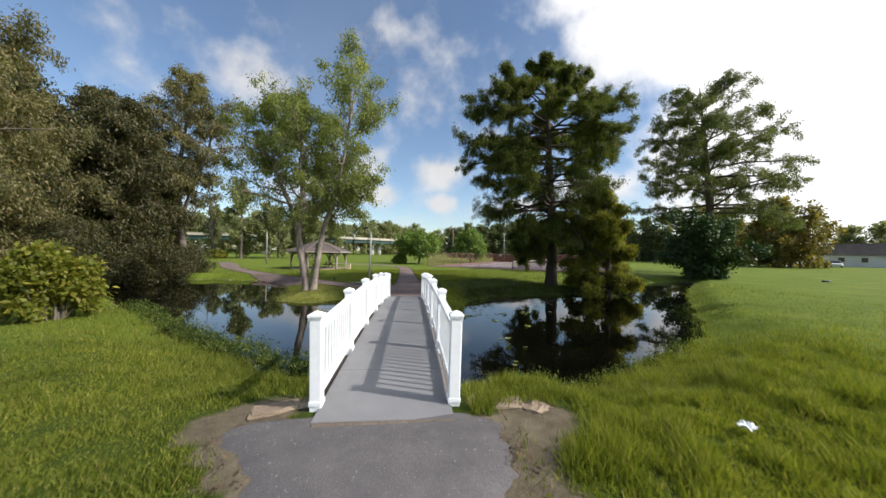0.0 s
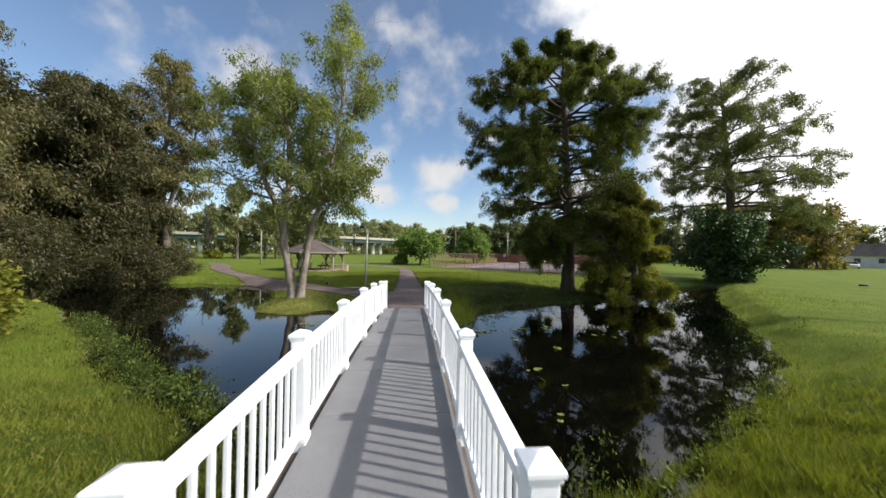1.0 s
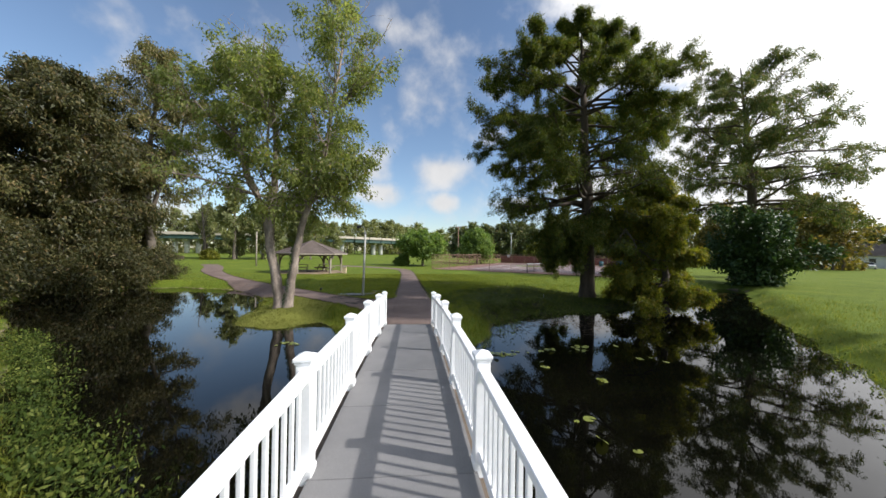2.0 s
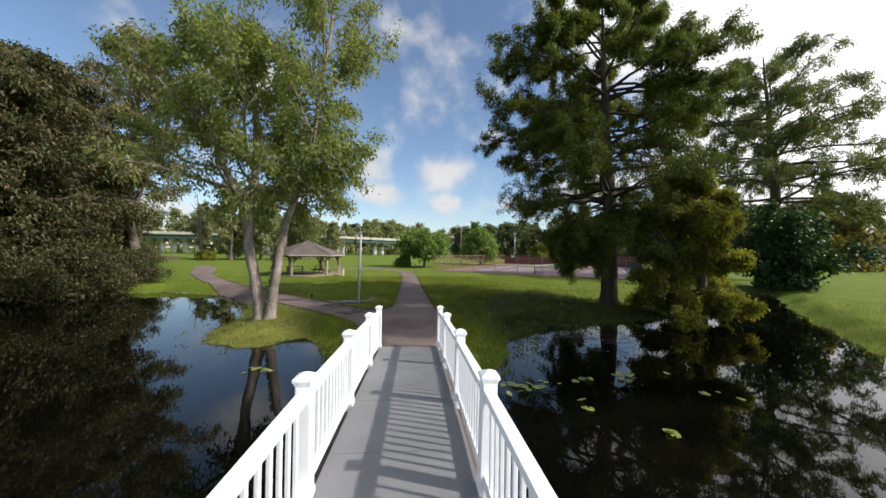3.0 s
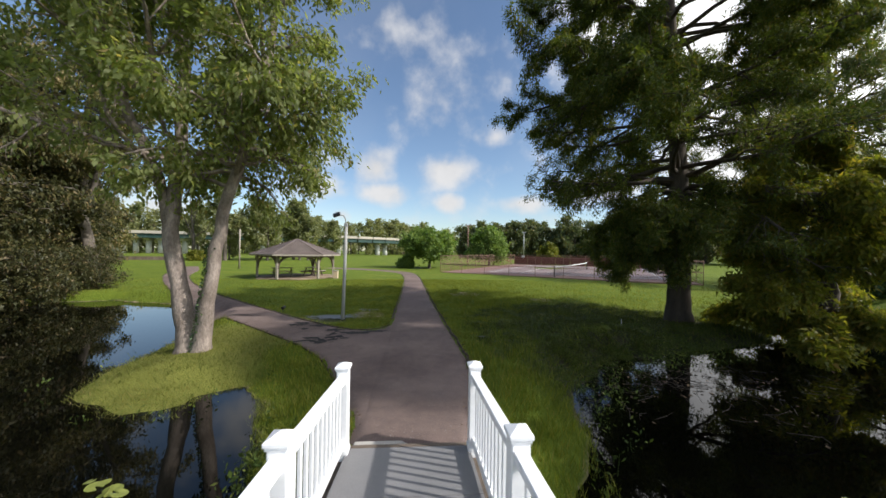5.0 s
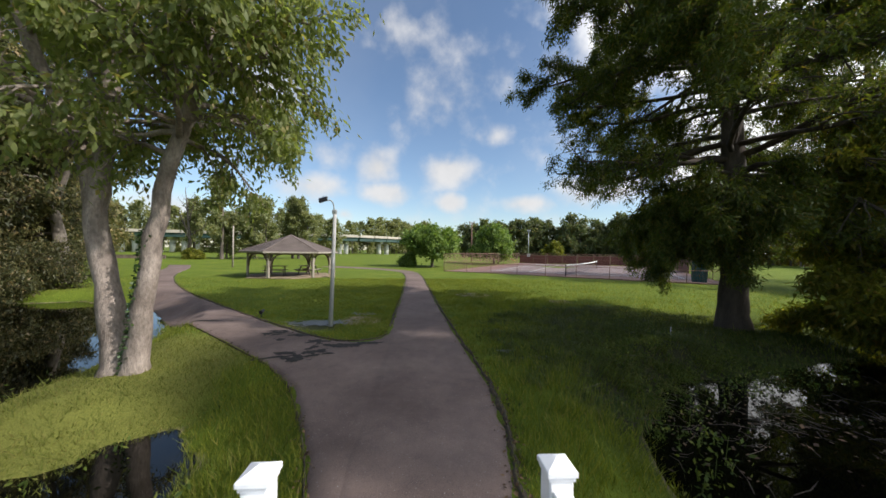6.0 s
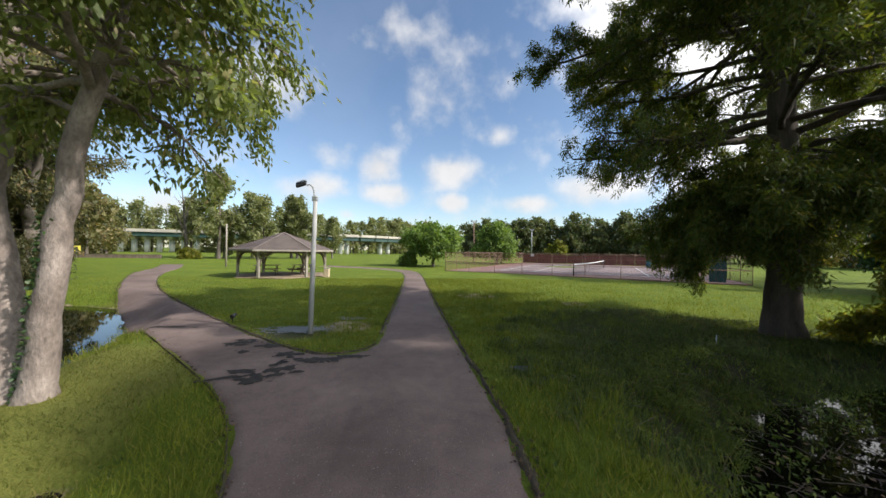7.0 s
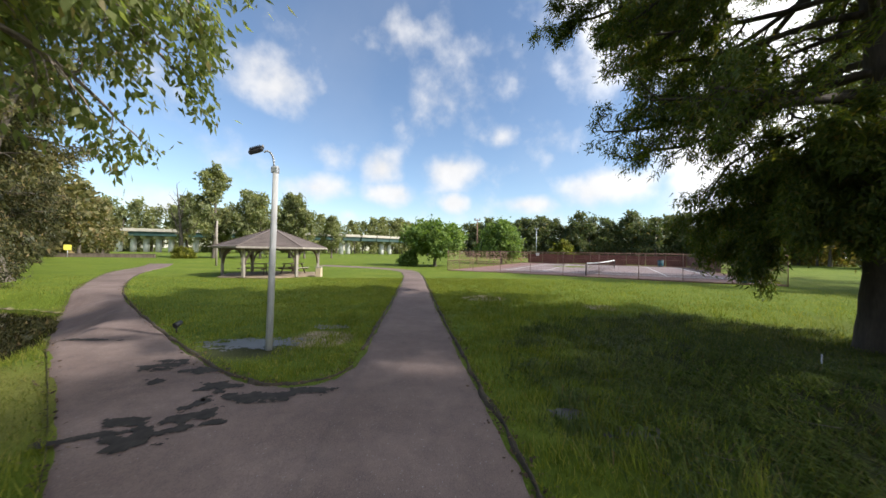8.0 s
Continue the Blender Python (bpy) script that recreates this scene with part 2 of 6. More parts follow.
MAT = {
    "ground": ground_material(),
    "water": water_material(),
    "asphalt": asphalt_material("old_asphalt", (0.132, 0.096, 0.084), (0.225, 0.168, 0.146)),
    "asphalt_near": asphalt_material("grey_asphalt", (0.10, 0.094, 0.094), (0.165, 0.152, 0.15)),
    "vinyl": worn("white_vinyl", (0.83, 0.83, 0.83), (0.88, 0.88, 0.88), 1.2, 14, 0.42, 0.02, spec=0.45, grain_dark=0.93),
    "deck": worn("grey_deck_paint", (0.18, 0.177, 0.178), (0.238, 0.232, 0.23), 1.1, 120, 0.75, 0.3),
    "wood_dark": worn("weathered_timber", (0.10, 0.075, 0.055), (0.19, 0.15, 0.115), 3.0, 30, 0.85, 0.3, stretch=(1, 1, 0.2)),
    "wood_grey": worn("greyed_timber", (0.25, 0.22, 0.18), (0.4, 0.35, 0.29), 3.0, 30, 0.85, 0.3, stretch=(1, 1, 0.2)),
    "shingle": worn("brown_shingle", (0.15, 0.118, 0.102), (0.225, 0.18, 0.158), 1.2, 25, 0.9, 0.4, random_amount=0.25),
    "concrete": worn("pale_concrete", (0.36, 0.34, 0.30), (0.52, 0.49, 0.44), 1.0, 45, 0.85, 0.2),
    "pier": worn("white_concrete", (0.58, 0.57, 0.54), (0.74, 0.73, 0.70), 0.4, 20, 0.8, 0.1),
    "girder": worn("green_girder", (0.024, 0.06, 0.052), (0.042, 0.085, 0.074), 0.3, 10, 0.6, 0.05),
    "parapet": worn("tan_parapet", (0.42, 0.38, 0.31), (0.52, 0.47, 0.39), 0.2, 8, 0.85, 0.1),
    "galvanised": worn("galvanised_steel", (0.36, 0.37, 0.37), (0.48, 0.49, 0.49), 3.0, 50, 0.5, 0.1, metal=0.6),
    "pole": worn("grey_pole_wood", (0.38, 0.37, 0.35), (0.54, 0.52, 0.49), 3.0, 35, 0.8, 0.25, stretch=(1, 1, 0.15)),
    "rust": worn("rusty_steel", (0.22, 0.12, 0.085), (0.36, 0.22, 0.17), 2.0, 30, 0.8, 0.2),
    "screen": worn("maroon_windscreen", (0.13, 0.05, 0.04), (0.2, 0.085, 0.065), 0.7, 20, 0.9, 0.1),
    "court": worn("faded_red_court", (0.19, 0.105, 0.09), (0.28, 0.165, 0.145), 0.25, 20, 0.9, 0.1),
    "court_grey": worn("faded_grey_court", (0.19, 0.14, 0.135), (0.27, 0.205, 0.2), 0.3, 20, 0.9, 0.1),
    "line": worn("faded_white_line", (0.45, 0.43, 0.42), (0.66, 0.65, 0.63), 2.0, 30, 0.85, 0.05),
    "teal": worn("teal_tarpaulin", (0.02, 0.09, 0.115), (0.04, 0.15, 0.17), 1.2, 15, 0.7, 0.2),
    "black": worn("black_plastic", (0.012, 0.012, 0.013), (0.03, 0.03, 0.032), 4.0, 50, 0.5, 0.1),
    "siding": worn("white_siding", (0.6, 0.6, 0.6), (0.74, 0.74, 0.73), 0.5, 12, 0.8, 0.1),
    "roof": worn("dark_roof_shingle", (0.055, 0.048, 0.048), (0.1, 0.09, 0.088), 0.8, 12, 0.9, 0.2),
    "paint_white": worn("white_car_paint", (0.75, 0.75, 0.75), (0.82, 0.82, 0.82), 1.0, 10, 0.3, 0.02, spec=0.6),
    "paint_grey": worn("grey_car_paint", (0.2, 0.21, 0.22), (0.27, 0.28, 0.29), 1.0, 10, 0.3, 0.02, spec=0.6),
    "rubber": worn("tyre_rubber", (0.015, 0.015, 0.015), (0.03, 0.03, 0.03), 6.0, 40, 0.85, 0.1),
    "dark_glass": worn("dark_window_glass", (0.02, 0.025, 0.03), (0.04, 0.045, 0.05), 1.0, 5, 0.08, 0.0, spec=0.6),
    "edge_soil_shade": worn("dark_edge_soil_shade", (0.04, 0.031, 0.02), (0.09, 0.07, 0.045), 6.0, 60, 0.95, 0.7),
    "soil": worn("sandy_soil", (0.2, 0.145, 0.095), (0.36, 0.275, 0.19), 3.0, 50, 0.95, 0.6),
    "sign_yellow": worn("yellow_sign_paint", (0.6, 0.5, 0.06), (0.7, 0.6, 0.1), 2.0, 20, 0.6, 0.05),
    "paper": worn("white_paper", (0.7, 0.7, 0.68), (0.82, 0.82, 0.8), 8.0, 60, 0.8, 0.1),
    "play": worn("orange_play_plastic", (0.45, 0.2, 0.09), (0.55, 0.27, 0.13), 2.0, 20, 0.5, 0.05),
    "play_tan": worn("tan_play_plastic", (0.5, 0.38, 0.25), (0.6, 0.48, 0.33), 2.0, 20, 0.5, 0.05),
    "lamp_lens": worn("floodlight_lens", (0.5, 0.5, 0.48), (0.65, 0.65, 0.62), 6.0, 40, 0.25, 0.05),
    "bark_pale": worn("pale_bark", (0.15, 0.115, 0.092), (0.42, 0.345, 0.29), 4.2, 26, 0.92, 1.0, stretch=(1, 1, 0.45), grain_dark=0.45),
    "bark_dark": worn("dark_bark", (0.045, 0.035, 0.026), (0.115, 0.088, 0.066), 3.0, 24, 0.95, 0.8, stretch=(1, 1, 0.18)),
    "bark_grey": worn("grey_bark", (0.085, 0.07, 0.056), (0.19, 0.16, 0.128), 3.0, 24, 0.95, 0.7, stretch=(1, 1, 0.25)),
    "leaf_twin": leaf_material("broad_green_leaf", [(0.0, (0.13, 0.165, 0.064)), (0.55, (0.21, 0.245, 0.1)), (0.93, (0.285, 0.3, 0.145)), (1.0, (0.34, 0.26, 0.13))], 0.62),
    "leaf_cypress": leaf_material("cypress_needle", [(0.0, (0.052, 0.078, 0.016)), (0.6, (0.09, 0.116, 0.023)), (0.9, (0.14, 0.145, 0.028)), (1.0, (0.19, 0.135, 0.04))], 0.45),
    "leaf_young": leaf_material("yellow_cypress_needle", [(0.0, (0.11, 0.13, 0.02)), (0.6, (0.185, 0.19, 0.028)), (0.9, (0.25, 0.22, 0.036)), (1.0, (0.3, 0.2, 0.05))], 0.55),
    "leaf_open": leaf_material("open_cypress_needle", [(0.0, (0.068, 0.105, 0.027)), (0.6, (0.111, 0.150, 0.037)), (1.0, (0.238, 0.180, 0.068))], 0.3),
    "leaf_olive": leaf_material("olive_brown_leaf", [(0.0, (0.085, 0.09, 0.04)), (0.5, (0.15, 0.148, 0.062)), (0.85, (0.235, 0.2, 0.098)), (1.0, (0.29, 0.21, 0.115))], 0.36),
    # the olive leaf darkened: the bank's shade is put into the colour
    "leaf_olive_shaded": leaf_material("shaded_olive_leaf", [(0.0, (0.034, 0.04, 0.016)), (0.55, (0.062, 0.066, 0.025)), (0.88, (0.11, 0.096, 0.04)), (1.0, (0.19, 0.135, 0.07))], 0.3),
    "leaf_bush": leaf_material("yellow_green_leaf", [(0.0, (0.1, 0.125, 0.018)), (0.6, (0.175, 0.185, 0.026)), (1.0, (0.26, 0.23, 0.045))], 0.4),
    "leaf_ivy": leaf_material("glossy_dark_leaf", [(0.0, (0.025, 0.056, 0.017)), (0.7, (0.049, 0.091, 0.028)), (1.0, (0.084, 0.119, 0.042))], 0.15, 0.5, 0.3),
    "leaf_round": leaf_material("deep_green_leaf", [(0.0, (0.09, 0.155, 0.045)), (0.6, (0.16, 0.24, 0.062)), (1.0, (0.23, 0.3, 0.09))], 0.38),
    "leaf_gold": leaf_material("golden_leaf", [(0.0, (0.09, 0.09, 0.03)), (0.5, (0.17, 0.145, 0.045)), (0.85, (0.26, 0.2, 0.06)), (1.0, (0.3, 0.19, 0.07))], 0.4),
    "leaf_far": leaf_material("dark_woodland_leaf", [(0.0, (0.07, 0.095, 0.05)), (0.6, (0.12, 0.145, 0.075)), (0.92, (0.18, 0.185, 0.09)), (1.0, (0.27, 0.2, 0.08))], 0.35),
    "leaf_wood": leaf_material("woodland_leaf", [(0.0, (0.145, 0.17, 0.09)), (0.6, (0.225, 0.245, 0.125)), (1.0, (0.3, 0.285, 0.145))], 0.42),
    "blade": leaf_material("grass_blade", [(0.0, (0.085, 0.12, 0.015)), (0.6, (0.175, 0.203, 0.028)), (0.9, (0.24, 0.243, 0.045)), (1.0, (0.31, 0.26, 0.1))], 0.4, 0.6, 0.2),
    "dead_leaf": leaf_material("dead_leaf", [(0.0, (0.035, 0.025, 0.018)), (0.7, (0.09, 0.058, 0.037)), (1.0, (0.2, 0.13, 0.08))], 0.1, 0.8, 0.2),
    # rough grass blades coloured darker to carry the cypress's shade
    "sedge": leaf_material("shaded_grass_blade", [(0.0, (0.035, 0.06, 0.012)), (0.6, (0.075, 0.105, 0.018)), (0.93, (0.12, 0.135, 0.028)), (1.0, (0.17, 0.13, 0.06))], 0.3, 0.6, 0.2),
    "blade_dry": leaf_material("pale_grass_blade", [(0.0, (0.1, 0.12, 0.026)), (0.6, (0.155, 0.168, 0.042)), (0.9, (0.205, 0.198, 0.066)), (1.0, (0.27, 0.22, 0.1))], 0.4, 0.7, 0.15),
    "marsh": leaf_material("marsh_leaf", [(0.0, (0.035, 0.06, 0.014)), (0.65, (0.08, 0.115, 0.022)), (1.0, (0.19, 0.21, 0.055))], 0.35, 0.65, 0.2),
    "lily": leaf_material("lily_pad_leaf", [(0.0, (0.1, 0.17, 0.03)), (0.6, (0.17, 0.24, 0.045)), (1.0, (0.26, 0.27, 0.08))], 0.15, 0.35, 0.5),
}

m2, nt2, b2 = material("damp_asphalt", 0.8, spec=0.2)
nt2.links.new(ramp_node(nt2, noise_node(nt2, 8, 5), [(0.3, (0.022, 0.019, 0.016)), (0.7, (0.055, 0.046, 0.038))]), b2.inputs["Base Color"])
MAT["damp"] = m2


# ---- helpers ----
def mesh_of(name, verts, faces, smooth=False):
    """A mesh from an array of points and an array of faces with as many corners each."""
    v, f = np.asarray(verts, dtype=np.float32), np.asarray(faces, dtype=np.int32)
    me = bpy.data.meshes.new(name)
    me.vertices.add(len(v))
    me.vertices.foreach_set("co", v.ravel())
    k = f.shape[1]
    me.loops.add(len(f) * k)
    me.loops.foreach_set("vertex_index", f.ravel())
    me.polygons.add(len(f))
    me.polygons.foreach_set("loop_start", np.arange(0, len(f) * k, k, dtype=np.int32))
    me.polygons.foreach_set("loop_total", np.full(len(f), k, dtype=np.int32))
    if smooth:
        me.polygons.foreach_set("use_smooth", np.ones(len(f), dtype=bool))
    me.update(calc_edges=True)
    return me


def put(name, data, mat, parent=None, label="", m=None):
    """Links a mesh (or a bmesh) as one object, under a parent if given."""
    if isinstance(data, bmesh.types.BMesh):
        me = bpy.data.meshes.new(name)
        data.to_mesh(me)
        data.free()
        data = me
    if mat and not data.materials:
        data.materials.append(MAT[mat])
    ob = new(name, data)
    if parent:
        ob.parent = parent
    if m is not None:
        ob.matrix_basis = m
    if label:
        tagged(ob, label)
    return ob


def thing(name, label, category, m=None, group="", kind=""):
    ob = new(name)
    ob.empty_display_size = 0.2
    if m is not None:
        ob.matrix_basis = m
    return tagged(ob, label, category, group, kind)


def box(sx, sy, sz, bevel=0.0, at=(0, 0, 0), bm=None):
    """A bevelled block, its middle at 'at'."""
    own = bmesh.new()
    bmesh.ops.create_cube(own, size=1.0, matrix=Matrix.Translation(at) @ Matrix.Diagonal((sx, sy, sz, 1)))
    if bevel:
        bmesh.ops.bevel(own, geom=own.edges[:], offset=bevel, segments=1, affect="EDGES")
    if bm is None:
        return own
    return join(bm, own)


def join(bm, other):
    me = bpy.data.meshes.new("joined")
    other.to_mesh(me)
    other.free()
    bm.from_mesh(me)
    bpy.data.meshes.remove(me)
    return bm


def rod(a, b, r, r2=None, sides=10, bm=None, bevel=0.0):
    """A closed round bar from a to b."""
    own = bmesh.new()
    a, b = Vector(a), Vector(b)
    way = b - a
    bmesh.ops.create_cone(own, cap_ends=True, segments=sides, radius1=r, radius2=r if r2 is None else r2, depth=way.length,
                          matrix=Matrix.Translation((a + b) / 2) @ way.to_track_quat("Z", "Y").to_matrix().to_4x4())
    for f in own.faces:
        f.smooth = len(f.verts) == 4
    return own if bm is None else join(bm, own)


def beam(a, b, wide, high, bevel=0.0, bm=None):
    """A square-cut bar from a to b, upright in section."""
    a, b = Vector(a), Vector(b)
    way = b - a
    own = box(way.length, wide, high, bevel)
    side = Vector((0, 0, 1)).cross(way)
    side = side.normalized() if side.length > 1e-6 else Vector((0, 1, 0))
    up = way.normalized().cross(side)
    m = Matrix((way.normalized(), side, up)).transposed().to_4x4()
    m.translation = (a + b) / 2
    own.transform(m)
    return own if bm is None else join(bm, own)


def smooth01(x):
    x = np.clip(x, 0, 1)
    return x * x * (3 - 2 * x)

# ---- ground, pond, paths ----
WATER_Z = -0.42
POND = np.array([
    (-20.6, 21.5), (-19.2, 18.8), (-17.2, 16.9), (-12.9, 13.4), (-9.6, 10.4), (-6.3, 7.35), (-4.5, 5.9), (-3.1, 5.0), (-2.2, 4.2), (-1.4, 3.2),
    (0, 2.4), (1.2, 2.6), (3.0, 3.0), (4.9, 4.0), (8.0, 6.0), (9.9, 7.5), (12.2, 10.2), (14.8, 13.3), (17.9, 16.9), (21.4, 20.6),
    (25.8, 24.8), (26.0, 26.2), (21.6, 24.8), (17.6, 22.2), (14.6, 20.6), (13.2, 18.0), (11, 16.7), (8.6, 16.4), (6.3, 15.8), (4.4, 15.1), (3.2, 13.6), (2.4, 11.3), (1.6, 10.3), (0, 9.9), (-1.4, 10.5),
    (-1.9, 11.4), (-2.5, 12.8), (-2.9, 13.7), (-3.4, 14.3), (-3.9, 13.9), (-3.9, 13.2), (-4.9, 13.1), (-6.3, 13.8), (-6.9, 14.9), (-7.1, 17.1),
    (-8.0, 19.8), (-9.7, 22.2), (-11.8, 24.1), (-14.0, 24.9), (-16.0, 25.3), (-18.3, 24.6), (-20.2, 23.6)])
LAMP_AT = (-2.52, 18.85)


def pond_distance(x, y):
    """Metres from the pond's edge, negative over the water."""
    p, q = POND, np.roll(POND, -1, axis=0)
    best = np.full(x.shape, 1e9)
    inside = np.zeros(x.shape, dtype=bool)
    for (ax, ay), (bx, by) in zip(p, q):
        dx, dy = bx - ax, by - ay
        s = np.clip(((x - ax) * dx + (y - ay) * dy) / (dx * dx + dy * dy), 0, 1)
        best = np.minimum(best, np.hypot(x - ax - s * dx, y - ay - s * dy))
        if ay != by:
            inside ^= ((ay > y) != (by > y)) & (x < ax + (y - ay) / (by - ay) * dx)
    best = best + 0.12 * np.sin(x * 2.3 + y * 1.1) + 0.08 * np.sin(y * 3.7 - x * 1.9)
    return np.where(inside, -best, best)


def ground_z(x, y):
    x, y = np.asarray(x, dtype=float), np.asarray(y, dtype=float)
    near = 0.48 - 0.018 * np.clip(-y, 0, 12) - 0.25 * smooth01((np.hypot(x, y) - 3) / 12)
    far = 0.02 + 0.0 * y
    z = near + (far - near) * smooth01((y - 3) / 7)
    z = z + 0.05 * np.sin(x * 0.21 + 0.6) * np.cos(y * 0.17) * smooth01((np.hypot(x, y - 16) - 5) / 10)
    # the path ramps up to the far end of the bridge
    z = z + 0.17 * smooth01((1.9 - np.abs(x)) / 1.1) * smooth01((14.2 - y) / 3.0) * smooth01((y - 8) / 2)
    d = pond_distance(x, y)
    low = np.minimum(z, -0.14 + 0.05 * d)                       # the low tongue of land round the twin-trunked tree
    boggy = smooth01((4.5 - np.hypot(x - 9.9, y - 18.6)) / 2.5)   # the hollow round the cypress
    z = z - 0.16 * boggy
    tongue = smooth01((2.6 - np.hypot(x + 5.4, (y - 14.6) * 0.8)) / 1.6)
    z = z + (low - z) * tongue
    wide = 1.5 + 1.3 * smooth01((np.abs(x) - 1.5) / 1.2) * smooth01((9 - y) / 4)
    bank = smooth01((d + 0.1) / wide)
    z = np.where(d > 0, (WATER_Z - 0.04) + (z - WATER_Z + 0.04) * bank, WATER_Z - 0.04 - 0.5 * smooth01(-d / 1.5))
    return z


def ground_at(x, y):
    return float(ground_z(np.array([x]), np.array([y]))[0])


def axis(lo, hi, step, out_lo, out_hi):
    mid = np.arange(lo, hi + step / 2, step)
    grow_hi, grow_lo, s = [hi], [lo], step
    while grow_hi[-1] < out_hi or grow_lo[-1] > out_lo:
        s *= 1.22
        grow_hi.append(min(grow_hi[-1] + s, out_hi))
        grow_lo.append(max(grow_lo[-1] - s, out_lo))
    return np.unique(np.concatenate([grow_lo, mid, grow_hi]))


def apron_soil(x, y):
    """How bare the earth is beside the near asphalt."""
    right = np.array(NEAR_R)[:-2]
    left = np.array(NEAR_L)[:-2]
    gap = np.where(x > 0, x - np.interp(y, right[:, 1], right[:, 0]), np.interp(y, left[:, 1], left[:, 0]) - x)
    wide = np.where(x > 0, 0.58 + 0.12 * np.sin(y * 4.0), 0.24 + 0.08 * np.sin(y * 5.0 + 1))
    return smooth01((wide - gap) / 0.22) * smooth01((0.75 - y) / 0.3) * (gap > -0.6)


def build_ground():
    xs, ys = axis(-27, 24, 0.27, -900, 900), axis(-5, 27, 0.27, -500, 1200)
    X, Y = np.meshgrid(xs, ys)
    Z = ground_z(X, Y)
    Z = Z + 0.012 * np.sin(X * 5.1 + 2 * np.sin(Y * 3.3)) * np.cos(Y * 4.7) * (Z > WATER_Z)
    nx, ny = len(xs), len(ys)
    i = np.arange(nx * ny).reshape(ny, nx)
    faces = np.stack([i[:-1, :-1], i[:-1, 1:], i[1:, 1:], i[1:, :-1]], -1).reshape(-1, 4)
    me = mesh_of("ground", np.stack([X.ravel(), Y.ravel(), Z.ravel()], 1), faces, True)
    d = pond_distance(X, Y)
    soil = np.clip(1.0 - np.abs(d - 0.05) / 0.35, 0, 1) * (0.75 - 0.6 * smooth01((X - 5) / 3) * smooth01((X - Y + 1) / 2))
    soil = np.maximum(soil, np.where(d < 0, 1.0, 0))
    for cx, cy, r in ((-1.2, 0.8, 0.42), (-1.6, 0.55, 0.3), (1.5, 0.55, 0.42), (6.2, 23.5, 0.6), (-1.8, 19.6, 0.7), (2.0, -1.4, 0.4), (2.6, 25.5, 0.9)):
        soil = np.maximum(soil, 0.85 * smooth01(1.5 - np.hypot(X - cx, Y - cy) / r))
    soil = np.maximum(soil, 0.5 * smooth01(1.6 - np.hypot(X - 9.9, Y - 18.8) / 1.0))
    soil = np.maximum(soil, apron_soil(X, Y))
    wet_shade = smooth01(1.5 - np.hypot(X - LAMP_AT[0] + 0.4, (Y - LAMP_AT[1] + 0.1) * 1.7) / 0.85) * 0.8
    wet_shade = np.maximum(wet_shade, np.where(d < 0.1, 0.85, 0))
    # shoreline mud, plus the cypress's shade put into the ground colour
    mud_shade = smooth01(1.25 - d / 3.2) * smooth01((X - 2.0) / 1.5) * smooth01((13.5 - X) / 3) * smooth01((Y - 12.0) / 2)
    mud_shade = np.maximum(mud_shade, smooth01((5.4 - np.hypot(X - 7.6, (Y - 17.0) * 1.1)) / 2.6))
    wet_shade = np.maximum(wet_shade, 0.85 * mud_shade)
    dry = 0.8 * smooth01((2.9 - np.hypot(X + 5.6, (Y - 14.8) * 0.8)) / 0.8) * smooth01((-3.0 - X) / 0.8) * (d > 0.15)
    # where the ground colour is multiplied darker below the longer grass
    ground_dark = smooth01((9 - np.abs(X)) / 5) * smooth01((7 - Y) / 3) + 0.6 * smooth01((X - 1.5) / 2) * smooth01((10 - X) / 3) * smooth01((Y - 12) / 2) * smooth01((22 - Y) / 4)
    for key, val in (("soil", soil), ("wet_shade", wet_shade), ("dry", dry), ("ground_dark", ground_dark)):
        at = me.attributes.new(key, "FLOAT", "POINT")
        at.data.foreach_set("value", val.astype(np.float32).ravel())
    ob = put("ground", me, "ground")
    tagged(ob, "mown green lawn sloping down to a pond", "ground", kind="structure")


def build_water():
    xs, ys = np.linspace(-28, 30, 72), np.linspace(1.0, 30, 44)
    X, Y = np.meshgrid(xs, ys)
    i = np.arange(X.size).reshape(X.shape)
    faces = np.stack([i[:-1, :-1], i[:-1, 1:], i[1:, 1:], i[1:, :-1]], -1).reshape(-1, 4)
    ob = put("water", mesh_of("water", np.stack([X.ravel(), Y.ravel(), np.full(X.size, WATER_Z)], 1), faces, True), "water")
    tagged(ob, "still dark pond water mirroring the trees", "water", kind="structure")


def resample(line, step):
    line = np.array(line, dtype=float)
    s = np.concatenate([[0], np.cumsum(np.hypot(*np.diff(line, axis=0).T))])
    n = max(2, int(s[-1] / step))
    u = np.linspace(0, s[-1], n)
    return np.stack([np.interp(u, s, line[:, 0]), np.interp(u, s, line[:, 1])], 1)


def smooth_line(line, rounds=2):
    p = np.array(line, dtype=float)
    for _ in range(rounds):
        q = np.empty((2 * len(p) - 2, 2))
        q[0::2], q[1::2] = 0.75 * p[:-1] + 0.25 * p[1:], 0.25 * p[:-1] + 0.75 * p[1:]
        p = np.vstack([p[:1], q, p[-1:]])
    return p


